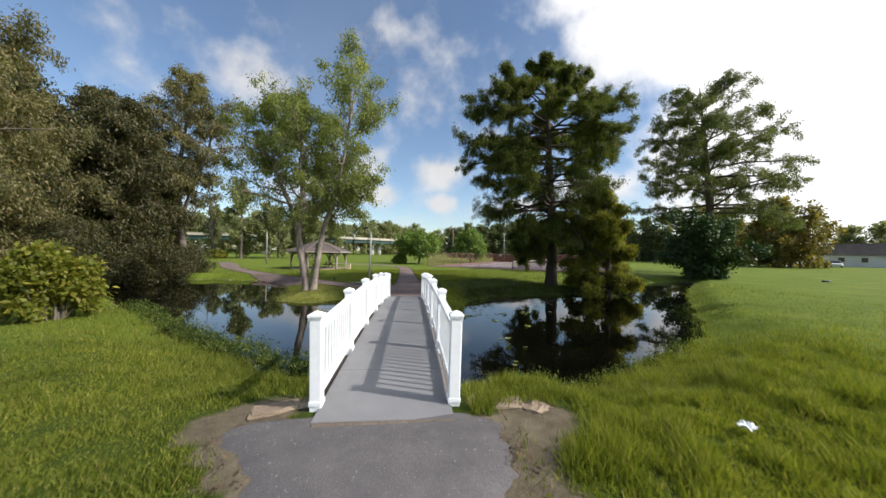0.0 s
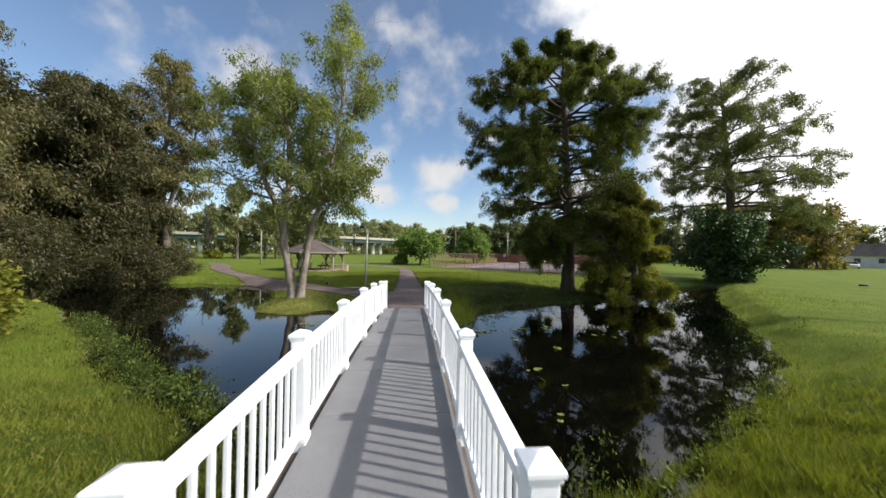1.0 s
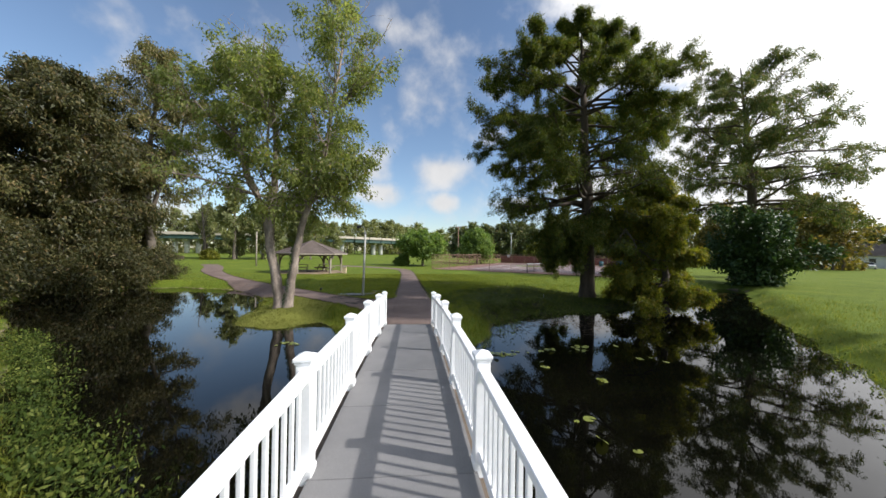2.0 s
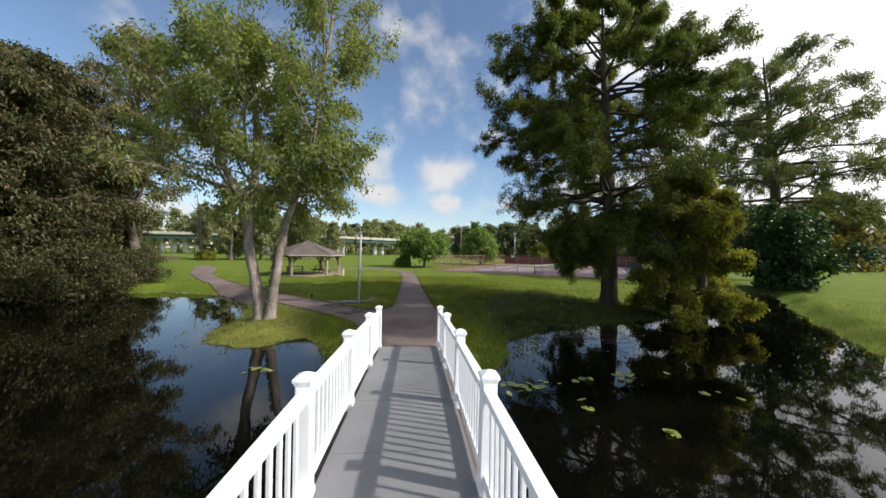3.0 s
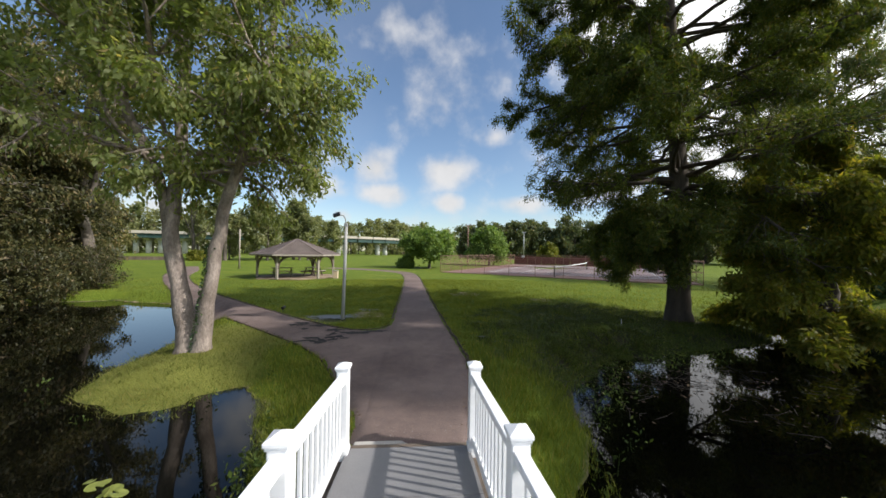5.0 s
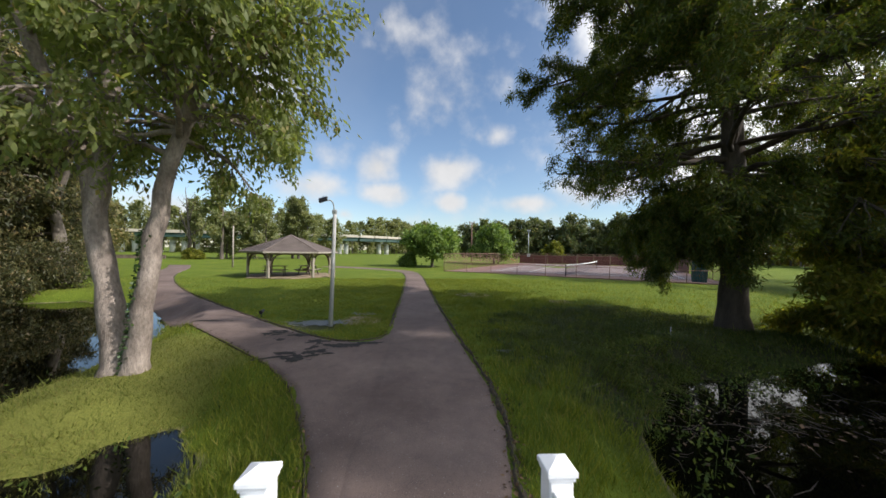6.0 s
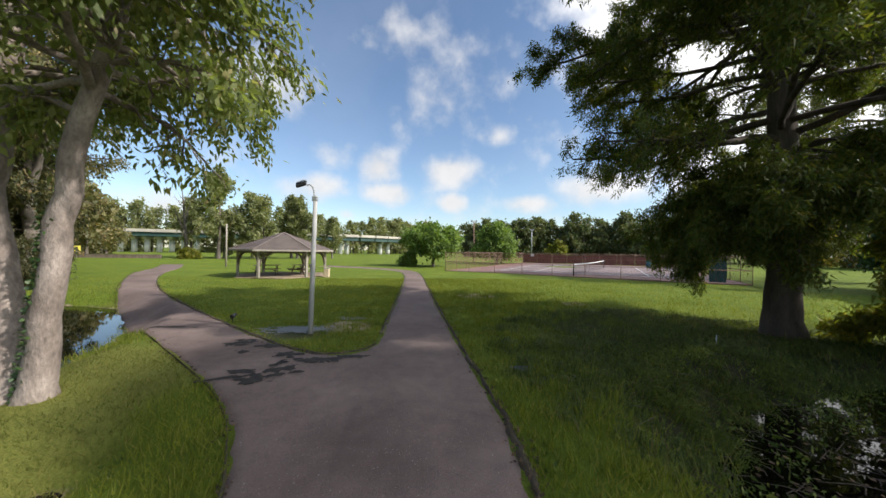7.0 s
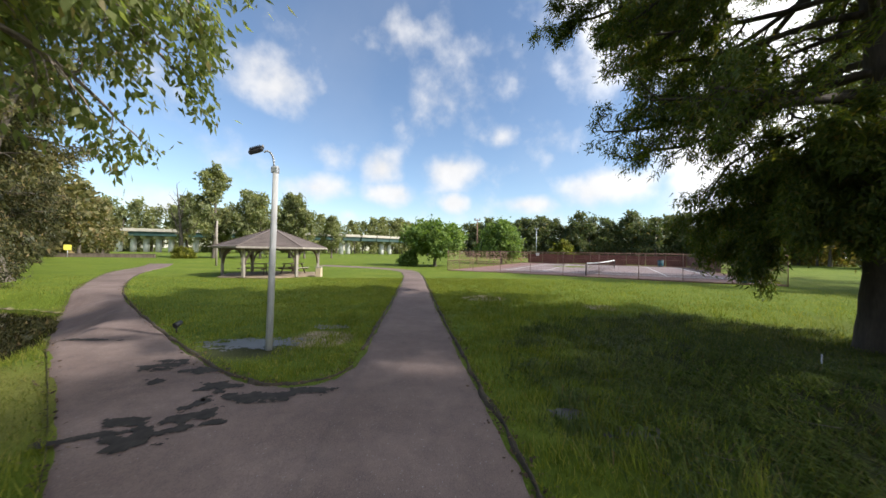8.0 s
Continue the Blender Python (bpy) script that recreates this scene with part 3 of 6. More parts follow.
def ribbon(name, left, right, lift, label, seed=0, across=14, n=160):
    """A paved strip between two edge lines, laid on the ground, with slightly ragged edges."""
    rng = np.random.default_rng(seed)
    a, b = smooth_line(left), smooth_line(right)

    def even(line):
        s = np.linspace(0, 1, len(line))
        u = np.linspace(0, 1, n)
        return np.stack([np.interp(u, s, line[:, 0]), np.interp(u, s, line[:, 1])], 1)
    a, b = even(a), even(b)
    rag = lambda: np.convolve(rng.normal(0, 1, n + 8), np.ones(5) / 5, "same")[4:n + 4, None] * (0.09 if name == "path_near" else 0.045)
    side = (a - b) / np.linalg.norm(a - b, axis=1)[:, None]
    a, b = a + side * rag(), b + side * rag()
    w = np.linspace(0, 1, across)[None, :, None]
    P = a[:, None] * (1 - w) + b[:, None] * w
    Z = ground_z(P[..., 0], P[..., 1]) + lift
    Z[:, 0] -= 0.05
    Z[:, -1] -= 0.05
    V = np.concatenate([P, Z[..., None]], -1).reshape(-1, 3)
    i = np.arange(n * across).reshape(n, across)
    faces = np.stack([i[:-1, :-1], i[:-1, 1:], i[1:, 1:], i[1:, :-1]], -1).reshape(-1, 4)
    ob = put(name, mesh_of(name, V, faces, True), {"path_near": "asphalt_near", "path_edge": "edge_soil_shade"}.get(name, "asphalt"))
    return tagged(ob, label, "path", kind="structure")


MAIN_L = [(-0.72, 10.6), (-0.75, 12.0), (-0.85, 14.5), (-0.85, 18.0), (-0.9, 23), (-1.0, 28), (-1.2, 36), (-2.0, 42), (-5.5, 46), (-12, 49)]
MAIN_R = [(0.72, 10.6), (0.85, 12.0), (1.25, 14.0), (1.05, 17.0), (0.7, 23), (0.5, 28), (0.1, 37), (-0.5, 43), (-4.5, 48), (-11, 51)]
SIDE_L = [(-0.5, 11.3), (-0.85, 12.0), (-1.3, 13.3), (-2.2, 15.1), (-3.9, 16.7), (-5.9, 18.5), (-8.7, 21.0), (-13.3, 25.9), (-18.6, 32.4), (-21.8, 36.8), (-25, 43), (-30, 50)]
SIDE_R = [(-0.5, 19.3), (-0.8, 18.0), (-1.05, 17.4), (-1.9, 17.2), (-3.1, 18.1), (-5.3, 20.1), (-7.7, 22.3), (-11.8, 26.4), (-16.8, 32.6), (-19.8, 37.2), (-23, 43.6), (-28, 51)]
NEAR_L = [(-1.0, -9), (-1.0, -4), (-0.92, -0.9), (-0.95, -0.35), (-1.2, 0.05), (-1.52, 0.42), (-1.5, 0.58), (-0.8, 0.62)]
NEAR_R = [(1.0, -9), (1.0, -4), (1.0, -0.9), (1.02, -0.4), (1.15, 0.1), (1.28, 0.34), (1.1, 0.5), (0.8, 0.6)]
build_ground()
build_water()
ribbon("path_main", MAIN_L, MAIN_R, 0.022, "worn grey-brown asphalt footpath running over the lawn", 1, n=260)
ribbon("path_side", SIDE_L, SIDE_R, 0.018, "worn asphalt footpath branching off round the pond", 2, 22, 240)

# dark trodden soil where turf meets asphalt, the turf's shadow put into its colour
for k, (line, dx, dy) in enumerate((
        ([p for p in smooth_line(MAIN_R) if 11.5 < p[1] < 40], 0.12, 0.0), ([p for p in smooth_line(MAIN_L) if 17.8 < p[1] < 40], -0.12, 0.0),
        ([p for p in smooth_line(SIDE_L) if 11.9 < p[1] < 38], -0.08, 0.09), ([p for p in smooth_line(SIDE_R) if p[0] < -0.8 and p[1] < 38], 0.05, 0.11))):
    ribbon("path_edge", [(x - 0.5 * dx, y - 0.5 * dy) for x, y in line], [(x + 0.35 * dx, y + 0.35 * dy) for x, y in line], 0.03, "dark edge of soil and painted shade between turf and asphalt path", 20 + k, 4, 240)
ribbon("path_near", NEAR_L, NEAR_R, 0.02, "cracked dark asphalt apron before the footbridge", 3, n=70)

# ---- trees ----
def unit(v):
    return v / (np.linalg.norm(v, axis=-1, keepdims=True) + 1e-9)


class Wood:
    """Collects tapered limbs and the leaves on them as arrays."""

    def __init__(self, seed):
        self.rng = np.random.default_rng(seed)
        self.v, self.f, self.count = [], [], 0
        self.spots, self.ways = [], []

    def tube(self, pts, rad, sides):
        pts, rad = np.asarray(pts, dtype=float), np.asarray(rad, dtype=float)
        n = len(pts)
        tan = unit(np.gradient(pts, axis=0))
        ref = np.array([1.0, 0, 0]) if abs(tan[0, 0]) < 0.8 else np.array([0, 1.0, 0])
        a = unit(np.cross(tan, ref))
        b = np.cross(tan, a)
        ang = np.arange(sides) * 2 * np.pi / sides
        ring = pts[:, None] + rad[:, None, None] * (np.cos(ang)[None, :, None] * a[:, None] + np.sin(ang)[None, :, None] * b[:, None])
        i = self.count + np.arange(n * sides).reshape(n, sides)
        j = np.roll(i, -1, axis=1)
        self.f.append(np.stack([i[:-1], j[:-1], j[1:], i[1:]], -1).reshape(-1, 4))
        self.v.append(ring.reshape(-1, 3))
        self.count += n * sides

    def line(self, start, way, length, bend, wander, n):
        """A wandering line: bend is added to the way at each step."""
        p, d, step = np.array(start, dtype=float), unit(np.array(way, dtype=float)), length / (n - 1)
        out = [p.copy()]
        for _ in range(n - 1):
            d = unit(d + np.asarray(bend) / (n - 1) + self.rng.normal(0, wander, 3))
            p = p + d * step
            out.append(p.copy())
        return np.array(out)

    def limb(self, start, way, length, radius, cfg, level=0):
        n = (8, 6, 4)[level]
        pts = self.line(start, way, length, cfg["bend"][level], cfg["wander"][level], n)
        rad = np.linspace(radius, max(radius * 0.25, 0.004), n)
        if level < cfg.get("tubes", 3) and (level < 2 or radius > 0.006):
            self.tube(pts, rad, (cfg.get("sides", 6), 4, 3)[level])
        if level == 2:
            k = cfg["spots"]
            u = self.rng.uniform(0.15, 1.0, k)
            idx = np.clip((u * (n - 1)).astype(int), 0, n - 2)
            fr = (u * (n - 1) - idx)[:, None]
            self.spots.append(pts[idx] * (1 - fr) + pts[idx + 1] * fr)
            self.ways.append(unit(pts[idx + 1] - pts[idx]))
            return
        kids = cfg["kids"][level]
        for u in np.linspace(cfg["clear"][level], 0.98, kids):
            u = np.clip(u + self.rng.normal(0, 0.04), 0.05, 1)
            i = min(int(u * (n - 1)), n - 2)
            at = pts[i] + (pts[i + 1] - pts[i]) * (u * (n - 1) - i)
            along = unit(pts[i + 1] - pts[i])
            side = self.rng.normal(0, 1, 3)
            side[2] *= cfg["flat"]
            side = unit(side - along * (side @ along))
            a = self.rng.uniform(*cfg["angle"])
            self.limb(at, along * np.cos(a) + side * np.sin(a), length * cfg["ratio"][level] * self.rng.uniform(0.65, 1.2) * (1.1 - 0.55 * u), rad[i] * 0.55, cfg, level + 1)

    def trunk(self, pts, rad, sides=14, flare=0.0):
        pts, rad = np.array(pts, dtype=float), np.array(rad, dtype=float)
        s = np.linspace(0, 1, len(pts))
        u = np.linspace(0, 1, 26)
        fine = np.stack([np.interp(u, s, pts[:, k]) for k in range(3)], 1)
        for _ in range(2):
            fine[1:-1] = (fine[:-2] + 2 * fine[1:-1] + fine[2:]) / 4
        fine[2:-1] += self.rng.normal(0, 0.02, (23, 3)) * np.array([1, 1, 0.2])
        r = np.interp(u, s, rad) * (1 + 0.05 * self.rng.normal(0, 1, 26))
        r *= 1 + flare * np.exp(-u * 18)
        self.tube(fine, r, sides)
        return fine, r

    def crown(self, line, rad, lo, hi, count, reach, rise, cfg, bias=None):
        """Limbs all round a trunk line between heights lo and hi; reach maps height to length."""
        heights = np.linspace(lo, hi, count)
        turn = self.rng.uniform(0, 6.28)
        for h in heights:
            h = h + self.rng.normal(0, 0.25)
            h = np.clip(h, line[0, 2] + 0.3, line[-1, 2])
            p = np.array([np.interp(h, line[:, 2], line[:, k]) for k in range(3)])
            r = np.interp(h, line[:, 2], rad)
            turn += 2.4 + self.rng.normal(0, 0.35)
            up = np.interp(h, *rise)
            out = np.array([np.cos(turn), np.sin(turn), up])
            length = np.interp(h, *reach) * self.rng.uniform(*cfg.get("vary", (0.6, 1.2)))
            if bias is not None:
                length *= 1 + bias[2] * (np.cos(turn) * bias[0] + np.sin(turn) * bias[1])
            self.limb(p, out, max(length, 0.4), min(r * 0.5, 0.025 + 0.014 * length), cfg)

    def leaves(self, per, size, spread, hang=0.3, slim=0.5, needle=False):
        """Leaves at all the spots: per spot a handful of folded diamonds, or of pointed needles."""
        P, D = np.repeat(np.vstack(self.spots), per, axis=0), np.repeat(np.vstack(self.ways), per, axis=0)
        n = len(P)
        rng = self.rng
        P = P + rng.normal(0, spread, (n, 3))
        ax = unit(D * 0.6 + rng.normal(0, 0.6, (n, 3)) + np.array([0, 0, -hang]))
        sd = unit(np.cross(ax, rng.normal(0, 1, (n, 3)) * np.array([0.6, 0.6, 1.0])))
        nr = np.cross(ax, sd)
        L = (size * rng.uniform(0.6, 1.3, n))[:, None]
        W = L * slim * 0.5
        if needle:
            q = np.stack([P - sd * W, P + sd * W, P + ax * L], 1)
            return q.reshape(-1, 3), np.arange(3 * n).reshape(n, 3)
        q = np.stack([P, P + ax * L * 0.45 + sd * W + nr * W * 0.25, P + ax * L, P + ax * L * 0.45 - sd * W + nr * W * 0.25], 1)
        return q.reshape(-1, 3), np.arange(4 * n).reshape(n, 4)


def finish_tree(w, name, label, category, bark, leaf, leaf_args, m=None, group=""):
    tree = thing(name, label, category, m, group)
    put("trunk", mesh_of("trunk", np.vstack(w.v), np.vstack(w.f), True), bark, tree)
    v, f = w.leaves(*leaf_args)
    put("crown", mesh_of("crown", v, f), leaf, tree)
    return tree


BROAD = dict(bend=[(0, 0, 0.45), (0, 0, 0.1), (0, 0, -0.5)], wander=(0.13, 0.2, 0.25), kids=(8, 5), clear=(0.25, 0.25), angle=(0.5, 1.1), flat=0.8, ratio=(0.42, 0.5), spots=5)
LAYER = dict(bend=[(0, 0, -0.28), (0, 0, -0.2), (0, 0, -0.9)], wander=(0.14, 0.18, 0.24), kids=(10, 5), clear=(0.22, 0.2), angle=(0.5, 1.05), flat=0.42, ratio=(0.34, 0.45), spots=5)
DROOP = dict(bend=[(0, 0, -0.35), (0, 0, -0.8), (0, 0, -1.2)], wander=(0.14, 0.2, 0.25), kids=(9, 5), clear=(0.2, 0.2), angle=(0.4, 1.0), flat=0.7, ratio=(0.42, 0.5), spots=5, tubes=2)


# boughs bare near the trunk, with close tufts of needles outwards
TUFT = dict(LAYER, clear=(0.4, 0.2), kids=(11, 6), ratio=(0.32, 0.36), wander=(0.13, 0.2, 0.25), flat=0.42, vary=(0.78, 1.08))


def twin_tree(x, y):
    """A pale tree with two trunks from one foot, thin at the top."""
    z = ground_at(x, y)
    w = Wood(11)
    a, ra = w.trunk([(0.05, 0, -0.2), (0, 0, 0.5), (-0.35, 0.05, 2.1), (-0.5, 0.1, 3.4), (-0.3, 0.2, 5.4), (-0.4, 0.3, 8), (-1.0, 0.4, 10.2)], (0.235, 0.2, 0.175, 0.165, 0.14, 0.1, 0.04), flare=0.6)
    b, rb = w.trunk([(0.36, -0.08, -0.2), (0.46, -0.1, 0.5), (0.64, -0.15, 2.1), (0.95, -0.25, 3.5), (1.75, -0.3, 5.8), (2.2, -0.3, 9), (2.5, -0.1, 11.2), (2.1, 0.1, 13.0)], (0.2, 0.17, 0.145, 0.125, 0.1, 0.066, 0.045, 0.02), flare=0.5)
    c, rc = w.trunk([(-0.43, 0.08, 2.6), (-0.75, 0.02, 4.2), (-1.6, -0.2, 6.4), (-2.2, -0.2, 9.4)], (0.1, 0.125, 0.1, 0.03), sides=10)
    rise = ((3, 6, 12), (0.15, 0.35, 1.0))
    w.crown(a, ra, 4.0, 10, 17, ((4, 6, 8, 10), (3.0, 4.2, 3.2, 1.3)), rise, BROAD, bias=(-0.6, -0.3, 0.2))
    w.crown(b, rb, 4.0, 12.9, 25, ((4, 6.5, 9, 12, 13), (2.3, 2.9, 2.8, 1.9, 0.9)), rise, BROAD)
    w.crown(c, rc, 4.4, 9.2, 12, ((4.4, 7, 9.2), (2.8, 2.8, 1.4)), rise, BROAD)
    # low sprays that hang towards the path
    hang = dict(BROAD, bend=[(0, 0, -0.5), (0, 0, -0.5), (0, 0, -0.8)])
    for h, ang, length in ((4.6, 5, 1.9), (5.0, -35, 2.1), (5.4, 25, 2.1), (4.8, -70, 2.2), (5.8, -10, 2.2), (4.4, -110, 2.2), (5.6, -50, 2.3), (4.3, 180, 2.2), (4.8, 95, 3.0), (5.0, 115, 3.4), (5.8, 85, 2.8), (4.4, 130, 3.2), (4.2, 105, 2.6), (6.0, 108, 3.4)):
        p = [np.interp(h, b[:, 2], b[:, k]) for k in range(3)]
        w.limb(p, (math.cos(radians(ang)), math.sin(radians(ang)), 0.35), length, 0.06, hang)
    w.limb([np.interp(8.2, b[:, 2], b[:, k]) for k in range(3)], (0.8, -0.1, 0.75), 3.6, 0.085, dict(BROAD, kids=(7, 4)))
    # dead bare twigs above the crown
    bare = dict(BROAD, spots=1)
    keep = len(w.spots)
    w.crown(a, ra, 8.5, 10.2, 6, ((9, 10), (2.4, 2.0)), ((9, 10), (1.2, 1.8)), bare)
    w.crown(c, rc, 8.8, 9.4, 3, ((8, 9.4), (2.6, 2.4)), ((8, 10), (1.0, 1.6)), bare)
    w.crown(b, rb, 8.5, 13, 9, ((9, 13), (3.4, 1.8)), ((9, 13), (0.6, 1.2)), bare, bias=(1, 0, 0.4))
    del w.spots[keep:], w.ways[keep:]
    # the upper crown is thin
    for i in range(len(w.spots)):
        thin = w.rng.random(len(w.spots[i])) < np.interp(w.spots[i][:, 2], (5.0, 6.8, 9.5, 11.5), (0.4, 0.85, 0.75, 0.3))
        w.spots[i], w.ways[i] = w.spots[i][thin], w.ways[i][thin]
    tree = finish_tree(w, "twin_trunk_tree", "tall tree with two pale trunks and thin green crown", "tree", "bark_pale", "leaf_twin", (8, 0.15, 0.14, 0.8, 0.42), pose(x, y, z))
    # a creeper up the inner side of the slimmer trunk
    creeper = Wood(13)
    h = creeper.rng.uniform(0.05, 2.6, 240)
    turn = creeper.rng.normal(3.6, 0.55, 240)
    r = np.interp(h, b[:, 2], rb) + 0.015
    creeper.spots.append(np.stack([np.interp(h, b[:, 2], b[:, 0]) + r * np.cos(turn), np.interp(h, b[:, 2], b[:, 1]) + r * np.sin(turn), h], 1))
    creeper.ways.append(np.stack([np.cos(turn), np.sin(turn), 0 * h], 1))
    v, f = creeper.leaves(2, 0.06, 0.02, 0.4, 0.7)
    put("creeper", mesh_of("creeper", v, f), "leaf_ivy", tree, "dark creeper leaves climbing the slimmer trunk")


def big_cypress(x, y):
    z = ground_at(x, y)
    w = Wood(22)
    t, r = w.trunk([(0, 0, -0.3), (0, 0, 1), (0.0, 0, 4), (-0.2, 0.1, 8), (-0.35, 0.1, 12.0), (-0.5, 0.1, 15.3)], (0.4, 0.36, 0.32, 0.26, 0.15, 0.03), 18, 0.55)
    # shelves of boughs, widest two thirds up and rounded to the top
    shelf = dict(TUFT, vary=(0.82, 1.0), kids=(12, 6))
    w.crown(t, r, 4.8, 15.1, 76, ((4.4, 6, 8, 9.8, 11.4, 13, 14.2, 15.3), (4.4, 4.9, 5.2, 6.1, 5.4, 3.7, 2.1, 0.8)), ((2, 6, 11, 13.5, 15), (0.0, 0.12, 0.14, 0.3, 0.5)), shelf, bias=(-0.8, 0.4, 0.14))
    # long low boughs over the water and the lawn
    low = dict(TUFT, bend=[(0, 0, -0.45), (0, 0, -0.35), (0, 0, -0.9)])
    for ang, h, length in ((-72, 4.6, 4.4), (-20, 3.6, 4.0), (-92, 4.4, 4.6), (-58, 3.4, 4.0), (-5, 4.8, 4.2), (-105, 5.8, 5.2), (170, 5.4, 5.2), (206, 5.6, 5.6), (240, 5.8, 5.4), (30, 4.2, 4.0)):
        a = radians(ang)
        w.limb((-0.1, 0, h), (math.cos(a), math.sin(a), 0.12), length, 0.09, low)
    # thinner within
    for i in range(len(w.spots)):
        q = w.spots[i]
        reach = np.hypot(q[:, 0], q[:, 1])
        keep = np.interp(reach, (0.8, 2.8), (0.55, 1.0)) * np.interp(q[:, 2], (4.5, 8.5), (0.5, 0.95))
        turned = np.cos(np.arctan2(q[:, 1], q[:, 0]) + 0.9)          # the side over the water is open
        keep *= 1 - 0.5 * smooth01((turned - 0.1) / 0.6) * np.interp(q[:, 2], (8.5, 11.5), (1.0, 0.2))
        thin = w.rng.random(len(q)) < keep
        high = q[:, 2] > w.rng.uniform(7.6, 9.2)                      # the upper boughs are closer
        w.spots[i], w.ways[i] = np.vstack([q[thin], q[high]]), np.vstack([w.ways[i][thin], w.ways[i][high]])
    # a curtain of thin boughs over the lawn
    veil = dict(TUFT, bend=[(0, 0, -1.8), (0, 0, -0.9), (0, 0, -0.9)], flat=0.8)
    for ang, h, length in ((150, 4.4, 3.6), (172, 4.8, 3.0), (195, 4.8, 3.0), (130, 4.8, 3.2), (215, 4.8, 3.8), (240, 4.8, 3.4), (265, 4.8, 3.0), (290, 5.0, 3.2), (310, 4.8, 3.4), (60, 4.6, 3.4), (85, 4.4, 3.8), (100, 4.8, 4.2), (115, 4.4, 3.6), (160, 4.2, 3.4), (183, 4.6, 3.4), (205, 4.4, 3.4), (224, 4.4, 3.4), (75, 5.2, 4.6), (108, 5.2, 4.8)):
        a = radians(ang)
        w.limb((0, 0, h), (math.cos(a), math.sin(a), 0.25), length, 0.06, veil)
    # and some that hang lower over the grass
    sweep = dict(TUFT, bend=[(0, 0, -1.5), (0, 0, -0.9), (0, 0, -0.9)], clear=(0.5, 0.2), kids=(13, 6))
    for ang, h, length in ((196, 4.4, 3.4), (214, 4.4, 3.4)):
        a = radians(ang)
        w.limb((0, 0, h), (math.cos(a), math.sin(a), 0.22), length, 0.07, sweep)
    finish_tree(w, "cypress_tree", "large dark cypress with layered feathery boughs at the water's edge", "tree", "bark_dark", "leaf_cypress", (12, 0.145, 0.11, 0.3, 0.27, True), pose(x, y, z))


def young_cypress(x, y):
    z = max(ground_at(x, y), WATER_Z - 0.2)
    w = Wood(27)
    t, r = w.trunk([(0, 0, -0.2), (0.1, 0.1, 2), (0.0, 0.3, 5.0), (-0.2, 0.5, 6.6)], (0.19, 0.15, 0.1, 0.02), 10, 0.5)
    hang = dict(LAYER, bend=[(0, 0, -0.4), (0, 0, -0.4), (0, 0, -0.9)], kids=(10, 5))
    w.crown(t, r, 0.7, 6.4, 42, ((0.4, 1.6, 3.4, 5.0, 6.6), (1.7, 2.15, 2.05, 1.5, 0.6)), ((1, 4, 7), (0.1, 0.25, 0.7)), hang, bias=(-0.9, 0.2, 0.28))
    finish_tree(w, "young_cypress", "young yellow-green cypress hanging over the pond edge", "tree", "bark_dark", "leaf_young", (13, 0.165, 0.12, 0.45, 0.38, True), pose(x, y, z))


def open_cypress(x, y):
    z = ground_at(x, y)
    w = Wood(33)
    t, r = w.trunk([(0, 0, -0.3), (0, 0, 2), (-0.2, 0, 6), (-0.6, 0, 10), (-1.2, 0, 15.4)], (0.42, 0.36, 0.27, 0.18, 0.03), 14, 0.5)
    cfg = dict(TUFT, kids=(10, 5), clear=(0.3, 0.2), vary=(0.8, 1.0))
    w.crown(t, r, 5.0, 14.6, 56, ((4.6, 7, 9.5, 12, 14, 15.4), (5.8, 5.8, 5.4, 4.6, 3.0, 1.2)), ((4, 8, 12, 15), (0.1, 0.3, 0.5, 1.0)), cfg, bias=(0.9, -0.4, 0.06))
    for i in range(len(w.spots)):
        thin = w.rng.random(len(w.spots[i])) < np.interp(w.spots[i][:, 2], (12, 14.5), (1.0, 0.5))
        w.spots[i], w.ways[i] = w.spots[i][thin], w.ways[i][thin]
    finish_tree(w, "cypress_tree", "tall open cypress with sparse boughs and a dark ivied foot", "tree", "bark_dark", "leaf_open", (9, 0.17, 0.12, 0.4, 0.32, True), pose(x, y, z) @ Matrix.Scale(1.4, 4))


def shrub(name, label, seed, x, y, high, wide, leaf, leaf_args, stems=16, bark="bark_grey", cfg=None, group=""):
    z = ground_at(x, y)
    w = Wood(seed)
    cfg = cfg or dict(BROAD, bend=[(0, 0, 0.1), (0, 0, 0), (0, 0, -0.5)], kids=(8, 5))
    for k in range(stems):
        a = k * 2.4 + w.rng.normal(0, 0.3)
        s = (k + 0.5) / stems
        lean = (1.25 * s) * wide / high
        w.limb((0.15 * math.cos(a), 0.15 * math.sin(a), -0.05), (math.cos(a) * lean, math.sin(a) * lean, 1.0 - 0.45 * s), high * (1.0 - 0.35 * s), 0.03 + 0.01 * high / 3, cfg)
    return finish_tree(w, name, label, "bush", bark, leaf, leaf_args, pose(x, y, z), group)


